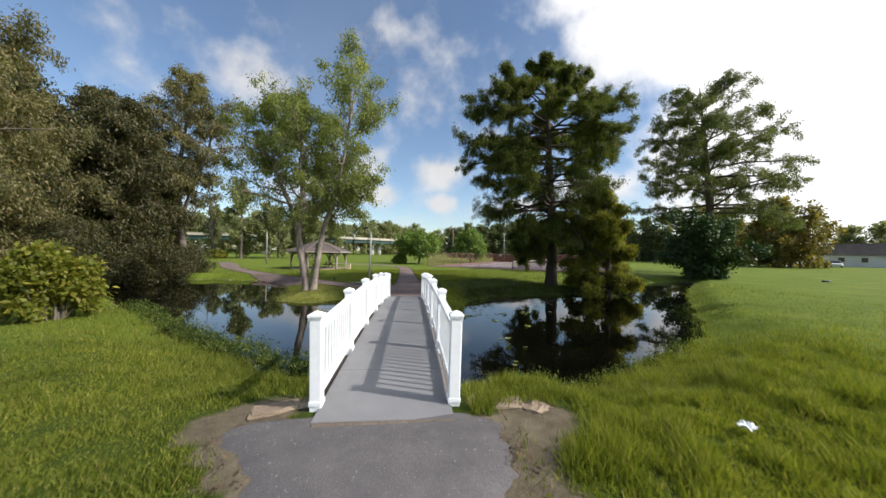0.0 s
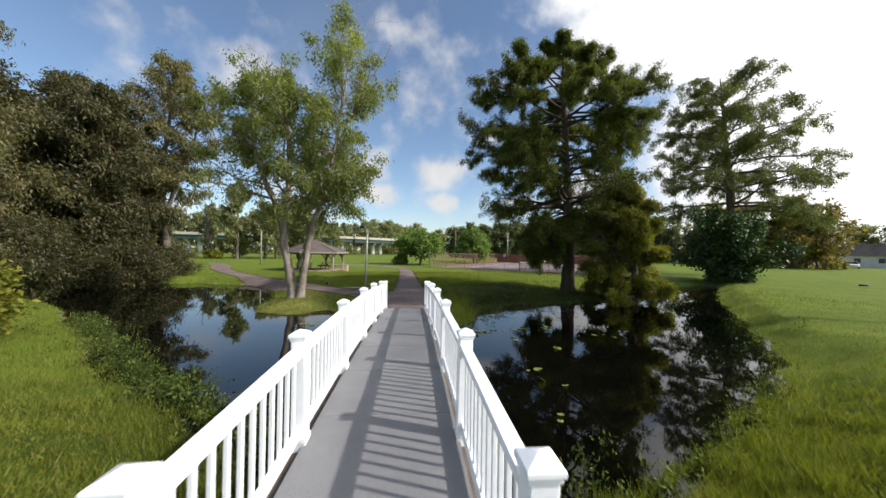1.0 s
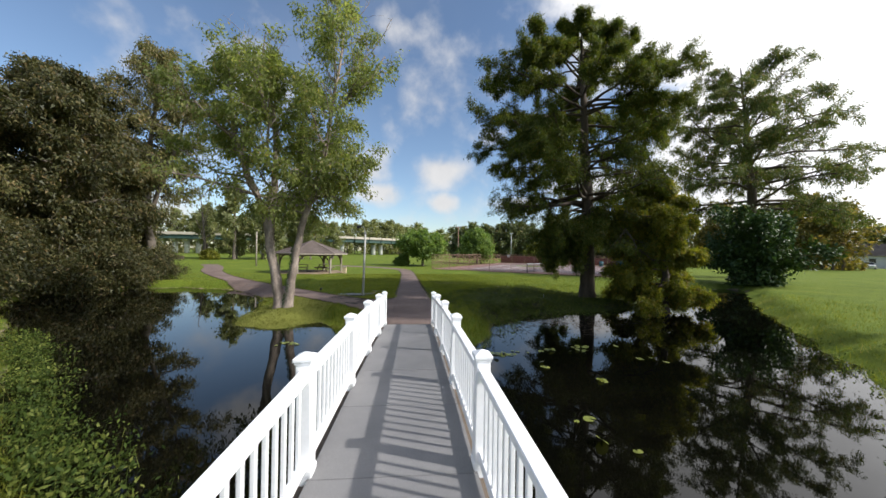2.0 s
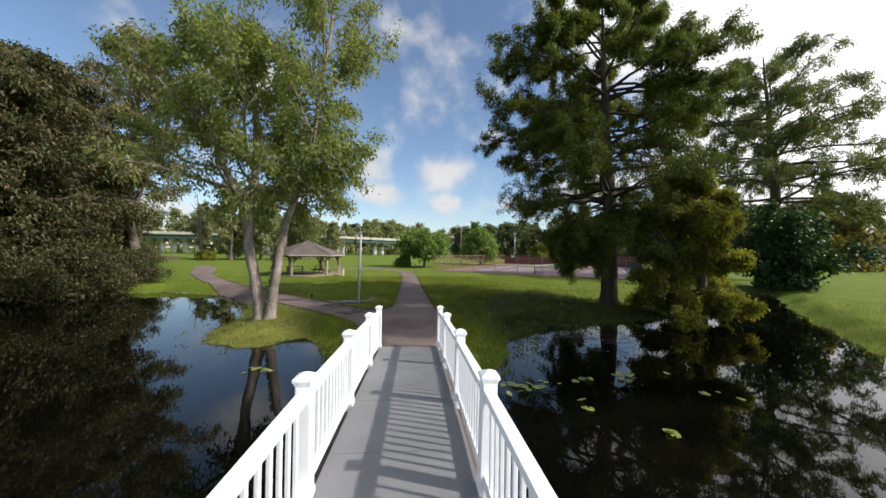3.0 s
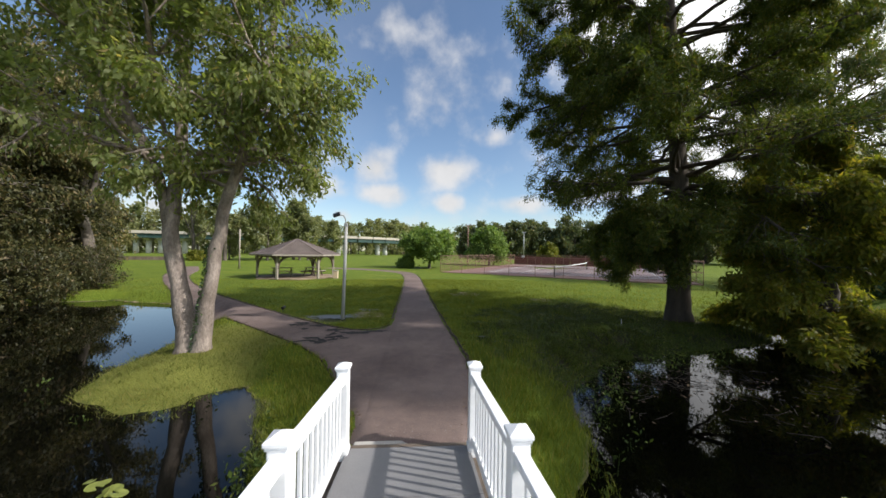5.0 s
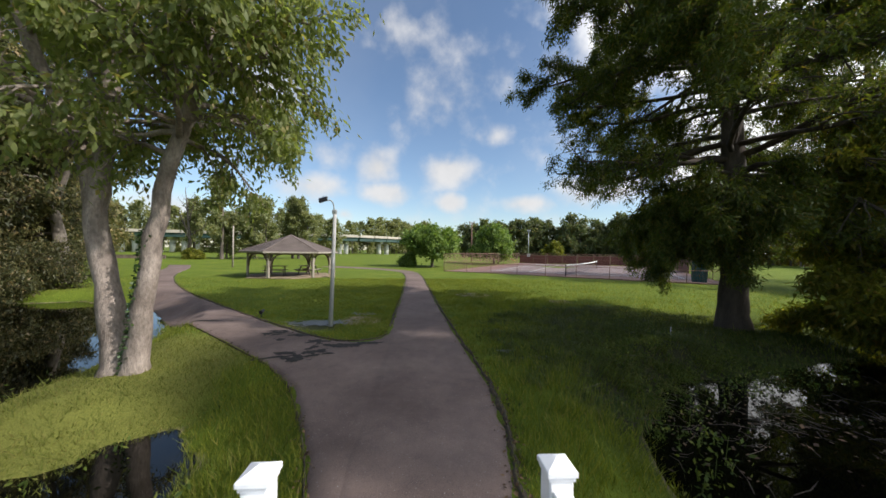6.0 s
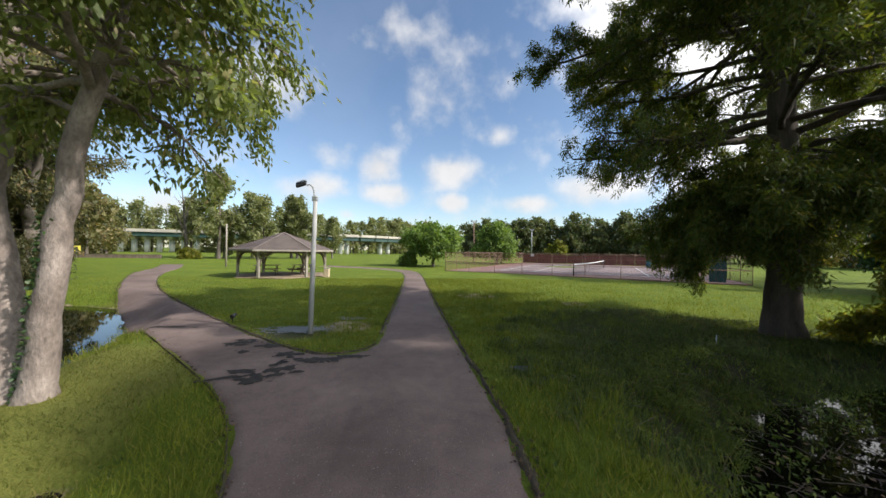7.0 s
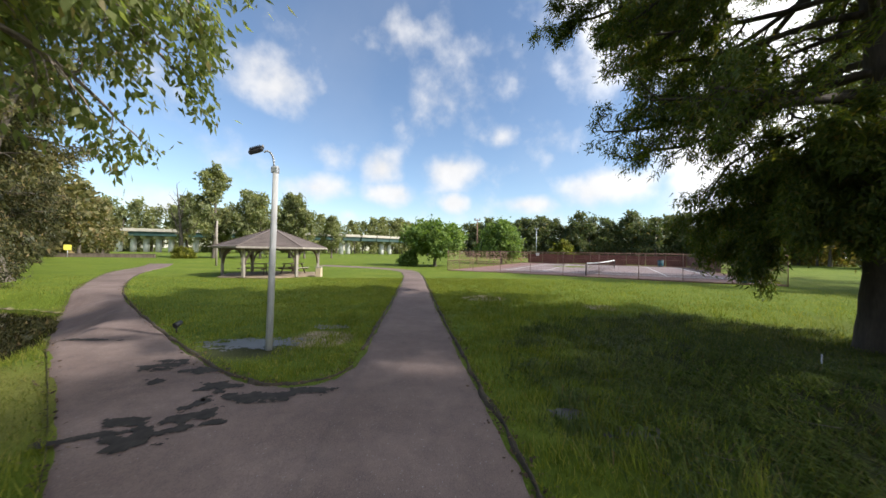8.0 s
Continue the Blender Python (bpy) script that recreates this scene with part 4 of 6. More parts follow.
def bank_tree_mesh(seed, high, lean=(0.0, 0.0), density=6):
    """A drooping olive-brown bank tree, foliage to the ground."""
    w = Wood(seed)
    lx, ly = lean
    t, r = w.trunk([(0, 0, -0.3), (lx * 0.15, ly * 0.15, 1.5), (lx * 0.5, ly * 0.5, high * 0.45), (lx * 0.8, ly * 0.8, high * 0.75), (lx, ly, high)], (0.28, 0.24, 0.17, 0.09, 0.02), 11, 0.4)
    u, ru = w.trunk([(0, 0, 1.0), (-lx * 0.4 + 0.5, 0.5, high * 0.35), (-lx * 0.7 + 0.9, 1.0, high * 0.8)], (0.17, 0.12, 0.02), 9)
    rise = ((1, high * 0.5, high), (0.25, 0.5, 1.2))
    w.crown(t, r, 1.2, high, 34, ((1, high * 0.35, high * 0.65, high * 0.85, high), (2.6, 3.9, 3.6, 2.4, 0.8)), rise, DROOP)
    w.crown(u, ru, 2.0, high * 0.8, 18, ((1, high * 0.5, high * 0.8), (2.6, 3.0, 1.2)), rise, DROOP)
    return w


def far_tree_arrays(seed, high, wide, clear=0.25, leaf=0.5, limbs=18, per=5, stem=1.0, tubes=1):
    w = Wood(seed)
    t, r = w.trunk([(0, 0, -0.3), (0.1, 0, high * 0.4), (0, 0.1, high * 0.75), (0, 0, high * 0.95)], (0.022 * high * stem, 0.017 * high * stem, 0.01 * high * stem, 0.02), 7, 0.3)
    cfg = dict(BROAD, kids=(5, 3), spots=4, tubes=tubes, sides=4)
    lo = high * clear
    w.crown(t, r, lo, high * 0.95, limbs, ((lo, high * 0.5, high * 0.75, high), (wide * 0.42, wide * 0.5, wide * 0.42, wide * 0.12)), ((lo, high * 0.6, high), (0.1, 0.4, 1.3)), cfg)
    v, f = w.leaves(per, leaf, leaf * 0.7, 0.2, 0.8, True)
    return (np.vstack(w.v), np.vstack(w.f)), (v, f)


def round_tree(name, label, seed, x, y, high, wide, clear, limbs=70, leaf=0.26):
    w = Wood(seed)
    t, r = w.trunk([(0, 0, -0.2), (0, 0, high * 0.3), (0.1, 0, high * 0.6), (0, 0, high * 0.94)], (0.2, 0.17, 0.12, 0.02), 9, 0.4)
    cfg = dict(BROAD, bend=[(0, 0, 0.25), (0, 0, 0), (0, 0, -0.4)], kids=(8, 4), spots=5, tubes=1, wander=(0.08, 0.15, 0.2), vary=(0.8, 1.0))
    lo = high * clear
    # limbs of even length fan out from the fork, so the crown closes to a dome
    fork = high * (clear + 0.06)
    for k in range(limbs):
        up = math.asin(-0.2 + 1.2 * (k + 0.5) / limbs)
        a = k * 2.4 + w.rng.normal(0, 0.2)
        rx = (wide * 0.42 * (1 + 0.12 * math.sin(3 * a + seed)))
        rz = (high - fork) * 0.86 if up > 0 else (fork - lo) + 0.5
        way = np.array([math.cos(a) * math.cos(up) * rx, math.sin(a) * math.cos(up) * rx, math.sin(up) * rz])
        w.limb((0, 0, fork - 0.2), way, float(np.linalg.norm(way)) * w.rng.uniform(0.86, 1.06), 0.05, cfg)
    return finish_tree(w, name, label, "tree", "bark_grey", "leaf_round", (2, leaf * 1.35, 0.24, 0.3, 0.7), pose(x, y, ground_at(x, y)))


def woods(name, label, spots, kinds, leaf, seed):
    """A stand of far trees joined into one mesh of bark and leaves."""
    rng = np.random.default_rng(seed)
    bv, bf, lv, lf, nb, nl = [], [], [], [], 0, 0
    for x, y, s in spots:
        (v, f), (q, g) = kinds[rng.integers(len(kinds))]
        a = rng.uniform(0, 6.28)
        m = np.array([[math.cos(a), -math.sin(a), 0], [math.sin(a), math.cos(a), 0], [0, 0, 1]]) * s * rng.uniform(0.85, 1.15)
        at = np.array([x, y, ground_at(x, y)])
        bv.append(v @ m.T + at), bf.append(f + nb)
        lv.append(q @ m.T + at), lf.append(g + nl)
        nb, nl = nb + len(v), nl + len(q)
    ob = put(name, mesh_of("leaves", np.vstack(lv), np.vstack(lf)), leaf)
    tagged(ob, label, "trees", kind="stuff")
    put("trunks", mesh_of("trunks", np.vstack(bv), np.vstack(bf), True), "bark_grey", ob)


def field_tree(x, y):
    """An unseen tall tree added off the walk so its shade lies over the far end of the bridge."""
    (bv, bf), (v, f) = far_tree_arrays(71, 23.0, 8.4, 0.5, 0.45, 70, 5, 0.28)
    tree = thing("field_tree", "unseen tall tree added to shade the path", "tree", pose(x, y, ground_at(x, y)))
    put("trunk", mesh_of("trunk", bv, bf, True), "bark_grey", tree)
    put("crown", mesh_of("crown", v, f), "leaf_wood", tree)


twin_tree(-5.5, 15.75)
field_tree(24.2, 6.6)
big_cypress(9.85, 19.05)
young_cypress(12.1, 16.1)
open_cypress(34.8, 31.9)
shrub("ivy_bush", "dense dark evergreen bush round the open cypress", 41, 28.0, 25.9, 6.3, 1.5, "leaf_ivy", (8, 0.27, 0.24, 0.2, 0.7), 19, cfg=dict(BROAD, bend=[(0, 0, 0.1), (0, 0, 0), (0, 0, -0.5)], wander=(0.16, 0.24, 0.25), clear=(0.03, 0.1), ratio=(0.27, 0.5), kids=(9, 4)))
shrub("bush", "yellow-green leafy bush on the lawn bank", 42, -9.6, 7.3, 1.9, 0.55, "leaf_bush", (5, 0.16, 0.1, 0.3, 0.6), 13)

def shore_tree(x, y):
    """A tall airy tree leaning over the far bank, leafy to the water on its outer side only."""
    w = Wood(57)
    t, r = w.trunk([(0.3, 0, -0.3), (-0.1, 0, 1.6), (-0.7, 0, 4.5), (-0.9, 0.2, 9), (-0.5, 0.3, 13), (0.2, 0.2, 18.2)], (0.4, 0.31, 0.26, 0.2, 0.13, 0.03), 12, 0.7)
    u, ru = w.trunk([(-0.65, 0, 4.3), (0.6, -0.3, 7.5), (2.0, -0.4, 11), (2.6, -0.2, 15.0)], (0.18, 0.15, 0.1, 0.03), 9)
    rise = ((5, 9, 18), (0.3, 0.5, 1.2))
    w.crown(t, r, 6.4, 18, 32, ((6, 10, 14, 18), (4.4, 4.6, 3.6, 1.4)), rise, DROOP, bias=(-1, 0, 0.2))
    w.crown(u, ru, 7.6, 15, 16, ((7, 11, 15), (3.0, 3.2, 1.6)), rise, DROOP)
    for ang, h, length in ((160, 3.4, 3.2), (190, 4.2, 3.8), (215, 5.0, 4.0), (175, 5.4, 4.4), (240, 5.6, 3.4), (200, 2.8, 3.0), (140, 4.8, 3.6)):
        a = radians(ang)
        w.limb([float(np.interp(h, t[:, 2], t[:, k])) for k in range(3)], (math.cos(a), math.sin(a), 0.2), length, 0.07, DROOP)
    for i in range(len(w.spots)):
        thin = w.rng.random(len(w.spots[i])) < np.interp(w.spots[i][:, 0], (-1.5, 1.5), (0.95, 0.55))
        w.spots[i], w.ways[i] = w.spots[i][thin], w.ways[i][thin]
    finish_tree(w, "shore_tree", "tall airy grey-limbed tree leaning over the far pond bank", "tree", "bark_grey", "leaf_olive", (7, 0.2, 0.2, 0.6, 0.42, True), pose(x, y, ground_at(x, y)))


shore_tree(-20.9, 29.9)
BANK = [bank_tree_mesh(51, 12.5, (1.2, -0.4)), bank_tree_mesh(52, 14.5, (-0.6, 0.8))]
BANK_LABEL = "olive-brown drooping tree crowding the pond bank"
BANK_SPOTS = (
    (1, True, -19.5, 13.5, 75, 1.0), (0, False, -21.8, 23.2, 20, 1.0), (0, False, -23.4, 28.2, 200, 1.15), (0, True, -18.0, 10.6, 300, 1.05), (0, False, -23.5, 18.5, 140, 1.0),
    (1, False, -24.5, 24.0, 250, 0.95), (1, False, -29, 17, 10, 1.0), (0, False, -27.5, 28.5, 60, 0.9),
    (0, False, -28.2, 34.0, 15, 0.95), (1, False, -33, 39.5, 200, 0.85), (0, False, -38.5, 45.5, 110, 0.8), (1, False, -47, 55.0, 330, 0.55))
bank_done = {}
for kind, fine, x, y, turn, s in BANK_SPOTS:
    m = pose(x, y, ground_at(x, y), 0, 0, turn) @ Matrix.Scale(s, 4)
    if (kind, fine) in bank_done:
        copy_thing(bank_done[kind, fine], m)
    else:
        bank_done[kind, fine] = finish_tree(BANK[kind], "bank_tree", BANK_LABEL, "tree", "bark_grey", "leaf_olive" if fine else "leaf_olive_shaded", (10, 0.135, 0.18, 0.6, 0.46, True) if fine else (4, 0.22, 0.22, 0.6, 0.5, True), m, "bank trees")

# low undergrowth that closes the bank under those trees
under = shrub("undergrowth_bush", "olive undergrowth with shade in its leaf colour over the pond bank", 58, -20.3, 22.7, 3.4, 2.5, "leaf_olive_shaded", (5, 0.17, 0.2, 0.5, 0.45, True), 15, group="bank undergrowth", cfg=dict(DROOP, kids=(8, 5), bend=[(0, 0, -0.2), (0, 0, -0.6), (0, 0, -1.0)]))
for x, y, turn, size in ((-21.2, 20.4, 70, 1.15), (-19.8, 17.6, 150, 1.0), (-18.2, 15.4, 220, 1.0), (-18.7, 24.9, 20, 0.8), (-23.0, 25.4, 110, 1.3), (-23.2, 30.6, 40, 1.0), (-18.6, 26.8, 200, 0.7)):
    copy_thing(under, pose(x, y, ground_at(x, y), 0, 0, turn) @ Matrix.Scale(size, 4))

# ---- footbridge ----
POST_Y, BAYS, HALF = (0.81, 2.52, 4.24, 6.02, 7.68, 9.44, 11.0), 6, 0.70


def deck_z(y):
    return 0.60 - 0.0068 * (y - 3.7) ** 2


def build_bridge():
    bridge = thing("footbridge", "white-railed arched footbridge with a grey deck over the pond", "footbridge")
    # deck in sheets with narrow joints
    y, end, k = 0.50, POST_Y[-1] + 0.1, 0
    while y < end - 0.01:
        top = min(y + 1.22, end)
        bm = bmesh.new()
        n = 4
        rows = []
        for i in range(n + 1):
            yy = y + 0.003 + (top - y - 0.006) * i / n
            z = deck_z(yy)
            rows.append([bm.verts.new((sx * 0.668, yy, z + dz)) for sx, dz in ((-1, 0), (1, 0), (1, -0.05), (-1, -0.05))])
        for a, b in zip(rows[:-1], rows[1:]):
            for j in range(4):
                bm.faces.new((a[j], a[(j + 1) % 4], b[(j + 1) % 4], b[j]))
        bm.faces.new(rows[0][::-1])
        bm.faces.new(rows[-1])
        bmesh.ops.recalc_face_normals(bm, faces=bm.faces[:])
        put("deck_sheet", bm, "deck", bridge, "grey painted deck sheet" if k == 0 else "")
        y, k = top, k + 1
    for sx in (-1, 1):
        # arched side stringers, below the deck
        bm = bmesh.new()
        rows = []
        for i in range(25):
            yy = 0.42 + (end - 0.42) * i / 24
            z = deck_z(yy)
            rows.append([bm.verts.new((sx * (0.70 + dx), yy, z + dz)) for dx, dz in ((-0.05, -0.055), (0.05, -0.055), (0.05, -0.30), (-0.05, -0.30))])
        for a, b in zip(rows[:-1], rows[1:]):
            for j in range(4):
                bm.faces.new((a[j], a[(j + 1) % 4], b[(j + 1) % 4], b[j]))
        bm.faces.new(rows[0][::-1])
        bm.faces.new(rows[-1])
        bmesh.ops.recalc_face_normals(bm, faces=bm.faces[:])
        put("stringer", bm, "wood_dark", bridge)
    # worn timber lips at both ends of the deck
    for yy in (0.465, end + 0.035):
        put("threshold", beam((-0.66, yy, deck_z(yy) - 0.018), (0.66, yy, deck_z(yy) - 0.018), 0.06, 0.05, 0.012), "wood_dark", bridge, "worn brown timber lip" if yy < 1 else "")
    # posts
    post_me = bpy.data.meshes.new("post")
    b = box(0.118, 0.118, 1.0, 0.008, (0, 0, 0.41))
    b.to_mesh(post_me)
    b.free()
    cap = box(0.15, 0.15, 0.03, 0.005, (0, 0, 0.918))
    box(0.132, 0.132, 0.022, 0.004, (0, 0, 0.892), cap)
    top = bmesh.new()
    bmesh.ops.create_cone(top, cap_ends=True, segments=4, radius1=0.1, radius2=0.03, depth=0.026, matrix=Matrix.Translation((0, 0, 0.946)) @ Matrix.Rotation(radians(45), 4, "Z"))
    join(cap, top)
    peak = bmesh.new()
    bmesh.ops.create_cone(peak, cap_ends=True, segments=4, radius1=0.03, radius2=0.004, depth=0.008, matrix=Matrix.Translation((0, 0, 0.963)) @ Matrix.Rotation(radians(45), 4, "Z"))
    join(cap, peak)
    cap_me = bpy.data.meshes.new("post_cap")
    cap.to_mesh(cap_me)
    cap.free()
    foot = box(0.134, 0.134, 0.05, 0.006, (0, 0, 0.04))
    foot_me = bpy.data.meshes.new("post_collar")
    foot.to_mesh(foot_me)
    foot.free()
    for me in (post_me, cap_me, foot_me):
        me.materials.append(MAT["vinyl"])
    # balusters: one mesh, slid along
    bal = box(0.029, 0.03, 0.68, 0.004)
    bal_me = bpy.data.meshes.new("baluster")
    bal.to_mesh(bal_me)
    bal.free()
    bal_me.materials.append(MAT["vinyl"])
    rng = random.Random(5)
    for sx in (-1, 1):
        for i in range(BAYS + 1):
            yy = POST_Y[i]
            p = put("post", post_me, "vinyl", bridge, m=pose(sx * HALF, yy, deck_z(yy), rng.uniform(-0.5, 0.5), sx * rng.uniform(0.0, 1.2), 0))
            put("post_cap", cap_me, "vinyl", p)
            put("post_collar", foot_me, "vinyl", p)
        for i in range(BAYS):
            y0, y1 = POST_Y[i] + 0.0585, POST_Y[i + 1] - 0.0585
            z0, z1 = deck_z(y0), deck_z(y1)
            a, b = Vector((sx * HALF, y0, z0)), Vector((sx * HALF, y1, z1))
            rail = beam(a + Vector((0, 0, 0.815)), b + Vector((0, 0, 0.815)), 0.09, 0.04, 0.006)
            beam(a + Vector((0, 0, 0.77)), b + Vector((0, 0, 0.77)), 0.05, 0.05, 0.004, rail)
            top_rail = put("top_rail", rail, "vinyl", bridge)
            put("bottom_rail", beam(a + Vector((0, 0, 0.115)), b + Vector((0, 0, 0.115)), 0.05, 0.085, 0.005), "vinyl", top_rail)
            for j in range(11):
                u = (j + 1) / 12
                q = a.lerp(b, u)
                put("baluster", bal_me, "vinyl", top_rail, m=pose(q.x, q.y, q.z + 0.45, 0, 0, rng.uniform(-1, 1)))
    return bridge


def build_abutments():
    for name, y, zy in (("abutment", 0.51, deck_z(0.5) - 0.052), ("abutment", 11.2, deck_z(11.2) - 0.052)):
        bm = box(1.3, 0.3, 0.5, 0.02, (0, 0, -0.25))
        ob = put(name, bm, "concrete", m=pose(0, y, zy))
        tagged(ob, "weathered concrete sill at the end of the footbridge", "sill", kind="structure")
    rng = random.Random(8)
    for x, y, sx, sy, turn in ((-1.08, 0.9, 0.6, 0.3, 20), (1.14, 0.85, 0.6, 0.28, -12), (1.55, 0.68, 0.3, 0.24, 30)):
        bm = box(sx, sy, 0.1, 0.03)
        bmesh.ops.subdivide_edges(bm, edges=bm.edges[:], cuts=2, use_grid_fill=True)
        for v in bm.verts:
            v.co += Vector([rng.uniform(-0.022, 0.022), rng.uniform(-0.022, 0.022), rng.uniform(-0.014, 0.014)])
        ob = put("stone_slab", bm, "soil", m=pose(x, y, ground_at(x, y) - 0.03, rng.uniform(-4, 4), rng.uniform(-4, 4), turn))
        tagged(ob, "flat sandy slab beside the footbridge foot", "slab", "slabs by the footbridge")


# ---- shelter ----
def build_gazebo(x, y, turn):
    R, ROOF, EAVE, APEX = 3.0, 3.62, 1.98, 3.3
    z = ground_at(x, y)
    g = thing("gazebo", "open six-sided picnic shelter with brown shingle roof and timber posts", "gazebo", pose(x, y, z, 0, 0, turn))
    corner = lambda k, r, h: Vector((r * math.cos(radians(60 * k)), r * math.sin(radians(60 * k)), h))
    slab = bmesh.new()
    bmesh.ops.create_cone(slab, cap_ends=True, segments=6, radius1=R + 0.45, radius2=R + 0.45, depth=0.3, matrix=Matrix.Rotation(0, 4, "Z"))
    bmesh.ops.bevel(slab, geom=slab.edges[:], offset=0.02, segments=1, affect="EDGES")
    put("floor_slab", slab, "soil", g, "sandy brown floor slab", pose(0, 0, -0.07))
    for k in range(6):
        p, q = corner(k, R, 0.05), corner(k, R, EAVE - 0.08)
        post = put("post", beam((0, 0, 0), (0, 0, EAVE - 0.15), 0.17, 0.17, 0.015), "wood_grey", g, m=Matrix.Translation(p) @ pose(0, 0, 0, 0, 0, 60 * k))
        for s in (-1, 1):
            n = corner(k + s, R, EAVE - 0.12)
            way = (n - corner(k, R, EAVE - 0.12)).normalized()
            # curved brace from post to beam
            bm = bmesh.new()
            prev = None
            for i in range(7):
                a = i / 6 * math.pi / 2
                c = corner(k, R, 0) + way * (0.08 + 0.85 * (1 - math.cos(a))) + Vector((0, 0, EAVE - 1.12 + 0.95 * math.sin(a)))
                if prev is not None:
                    beam(prev, c, 0.09, 0.11, 0.0, bm)
                prev = c
            ob = put("brace", bm, "wood_dark", post)
            ob.matrix_basis = post.matrix_basis.inverted()
        put("beam", beam(corner(k, R, EAVE - 0.12), corner(k + 1, R, EAVE - 0.12), 0.12, 0.2, 0.01), "wood_dark", g)
        # roof face in shingle courses
        face = None
        a0, b0, top = corner(k, ROOF, EAVE), corner(k + 1, ROOF, EAVE), Vector((0, 0, APEX))
        bm = bmesh.new()
        courses = 15
        for c in range(courses):
            u0, u1 = c / courses, (c + 1.15) / courses
            u1 = min(u1, 1.0)
            lift0, lift1 = 0.028, 0.002
            nrm = (b0 - a0).cross(top - a0).normalized()
            if c == 0:
                last = [bm.verts.new(p - nrm * 0.02) for p in (a0, b0)]
            low = [bm.verts.new(p.lerp(top, u0) + nrm * lift0) for p in (a0, b0)]
            high = [bm.verts.new(p.lerp(top, min((c + 1) / courses, 0.995)) + nrm * lift1) for p in (a0, b0)]
            bm.faces.new((last[0], last[1], low[1], low[0]))
            bm.faces.new((low[0], low[1], high[1], high[0]))
            last = high
        face = put("roof_face", bm, "shingle", g, "brown shingled roof face" if k == 0 else "")
        under = bmesh.new()
        vs = [under.verts.new(p - Vector((0, 0, 0.05))) for p in (a0, b0, top)]
        under.faces.new(vs[::-1])
        put("soffit", under, "wood_dark", g)
        put("fascia", beam(corner(k, ROOF + 0.01, EAVE - 0.045), corner(k + 1, ROOF + 0.01, EAVE - 0.045), 0.03, 0.12, 0.005), "wood_grey", g)
        put("hip_cap", beam(corner(k, ROOF, EAVE + 0.04), Vector((0, 0, APEX + 0.03)), 0.16, 0.03, 0.008), "shingle", g)
    return g


def picnic_table(x, y, turn, z, group):
    t = thing("picnic_table", "weathered timber picnic table with fixed benches under the shelter", "table", pose(x, y, z, 0, 0, turn), group)
    for k in range(5):
        put("tabletop_board", box(1.7, 0.135, 0.04, 0.005, (0, -0.3 + 0.15 * k, 0.74)), "wood_grey", t)
    for s in (-1, 1):
        for k in (0, 1):
            put("bench_board", box(1.7, 0.13, 0.04, 0.005, (0, s * (0.62 + 0.145 * k), 0.44)), "wood_grey", t)
        put("cross_beam", box(0.05, 1.6, 0.09, 0.005, (s * 0.6, 0, 0.375)), "wood_dark", t)
        for q in (-1, 1):
            put("leg", beam((s * 0.66, q * 0.25, 0.70), (s * 0.66, q * 0.55, 0.0), 0.05, 0.09, 0.004), "wood_dark", t)


# ---- lamp posts, poles ----
def build_lamp(x, y):
    z = ground_at(x, y)
    lamp = thing("lamp_post", "grey timber lamp post with a floodlight on a curved arm", "lamp post", pose(x, y, z, 0.4, 1.3, 0))
    put("pole", rod((0, 0, -0.1), (0, 0, 3.3), 0.062, 0.048, 14), "pole", lamp)
    put("bracket", box(0.12, 0.1, 0.12, 0.012, (-0.01, 0, 3.23)), "galvanised", lamp)
    arm = bmesh.new()
    prev = None
    for i in range(10):
        a = i / 9 * 2.0
        c = Vector((-0.02 - 0.13 * (1 - math.cos(a)), -0.03, 3.3 + 0.26 * math.sin(a)))
        if prev is not None:
            rod(prev, c, 0.017, sides=8, bm=arm)
        prev = c
    put("arm", arm, "galvanised", lamp)
    head = put("floodlight", box(0.24, 0.20, 0.07, 0.015), "black", lamp, "black floodlight housing", pose(-0.33, -0.05, 3.56, 30, -22, 8))
    put("lens", box(0.2, 0.16, 0.012, 0.003, (0, 0, -0.037)), "lamp_lens", head, "pale floodlight glass")
    fins = bmesh.new()
    for k in range(6):
        box(0.012, 0.16, 0.03, 0, (-0.08 + 0.032 * k, 0, 0.046), fins)
    put("cooling_fins", fins, "black", head)
    put("yoke", box(0.03, 0.06, 0.05, 0.005, (0.13, 0.0, 0.03)), "galvanised", head)


def plain_pole(name, label, x, y, high, r, mat, arms=()):
    p = thing(name, label, "pole", pose(x, y, ground_at(x, y)))
    put("shaft", rod((0, 0, -0.1), (0, 0, high), r, r * 0.75, 10), mat, p)
    for w, h in arms:
        put("cross_arm", box(w, 0.1, 0.1, 0.01, (0, 0, high - h)), mat, p)
        for s in (-1, 1):
            put("floodlight", box(0.3, 0.22, 0.3, 0.03, (s * w * 0.42, -0.05, high - h + 0.2)), "galvanised", p)
    return p


# ---- overpass ----
PIERS = [(-109.1, 134.9, 0.9), (-105.3, 136.0, 0.9), (-101.6, 137.0, 0.9), (-98.0, 137.9, 0.9), (-94.3, 138.9, 0.9), (-90.6, 139.8, 0.9), (-86.7, 140.6, 0.9), (-64.2, 145.3, 0.9), (-62.2, 145.8, 0.9), (-35.7, 153.0, 1.0), (-33.2, 154.4, 1.0), (-20.3, 164.8, 1.1), (-17.1, 168.4, 1.1), (1.4, 192.1, 1.2), (36.2, 244.6, 1.4)]


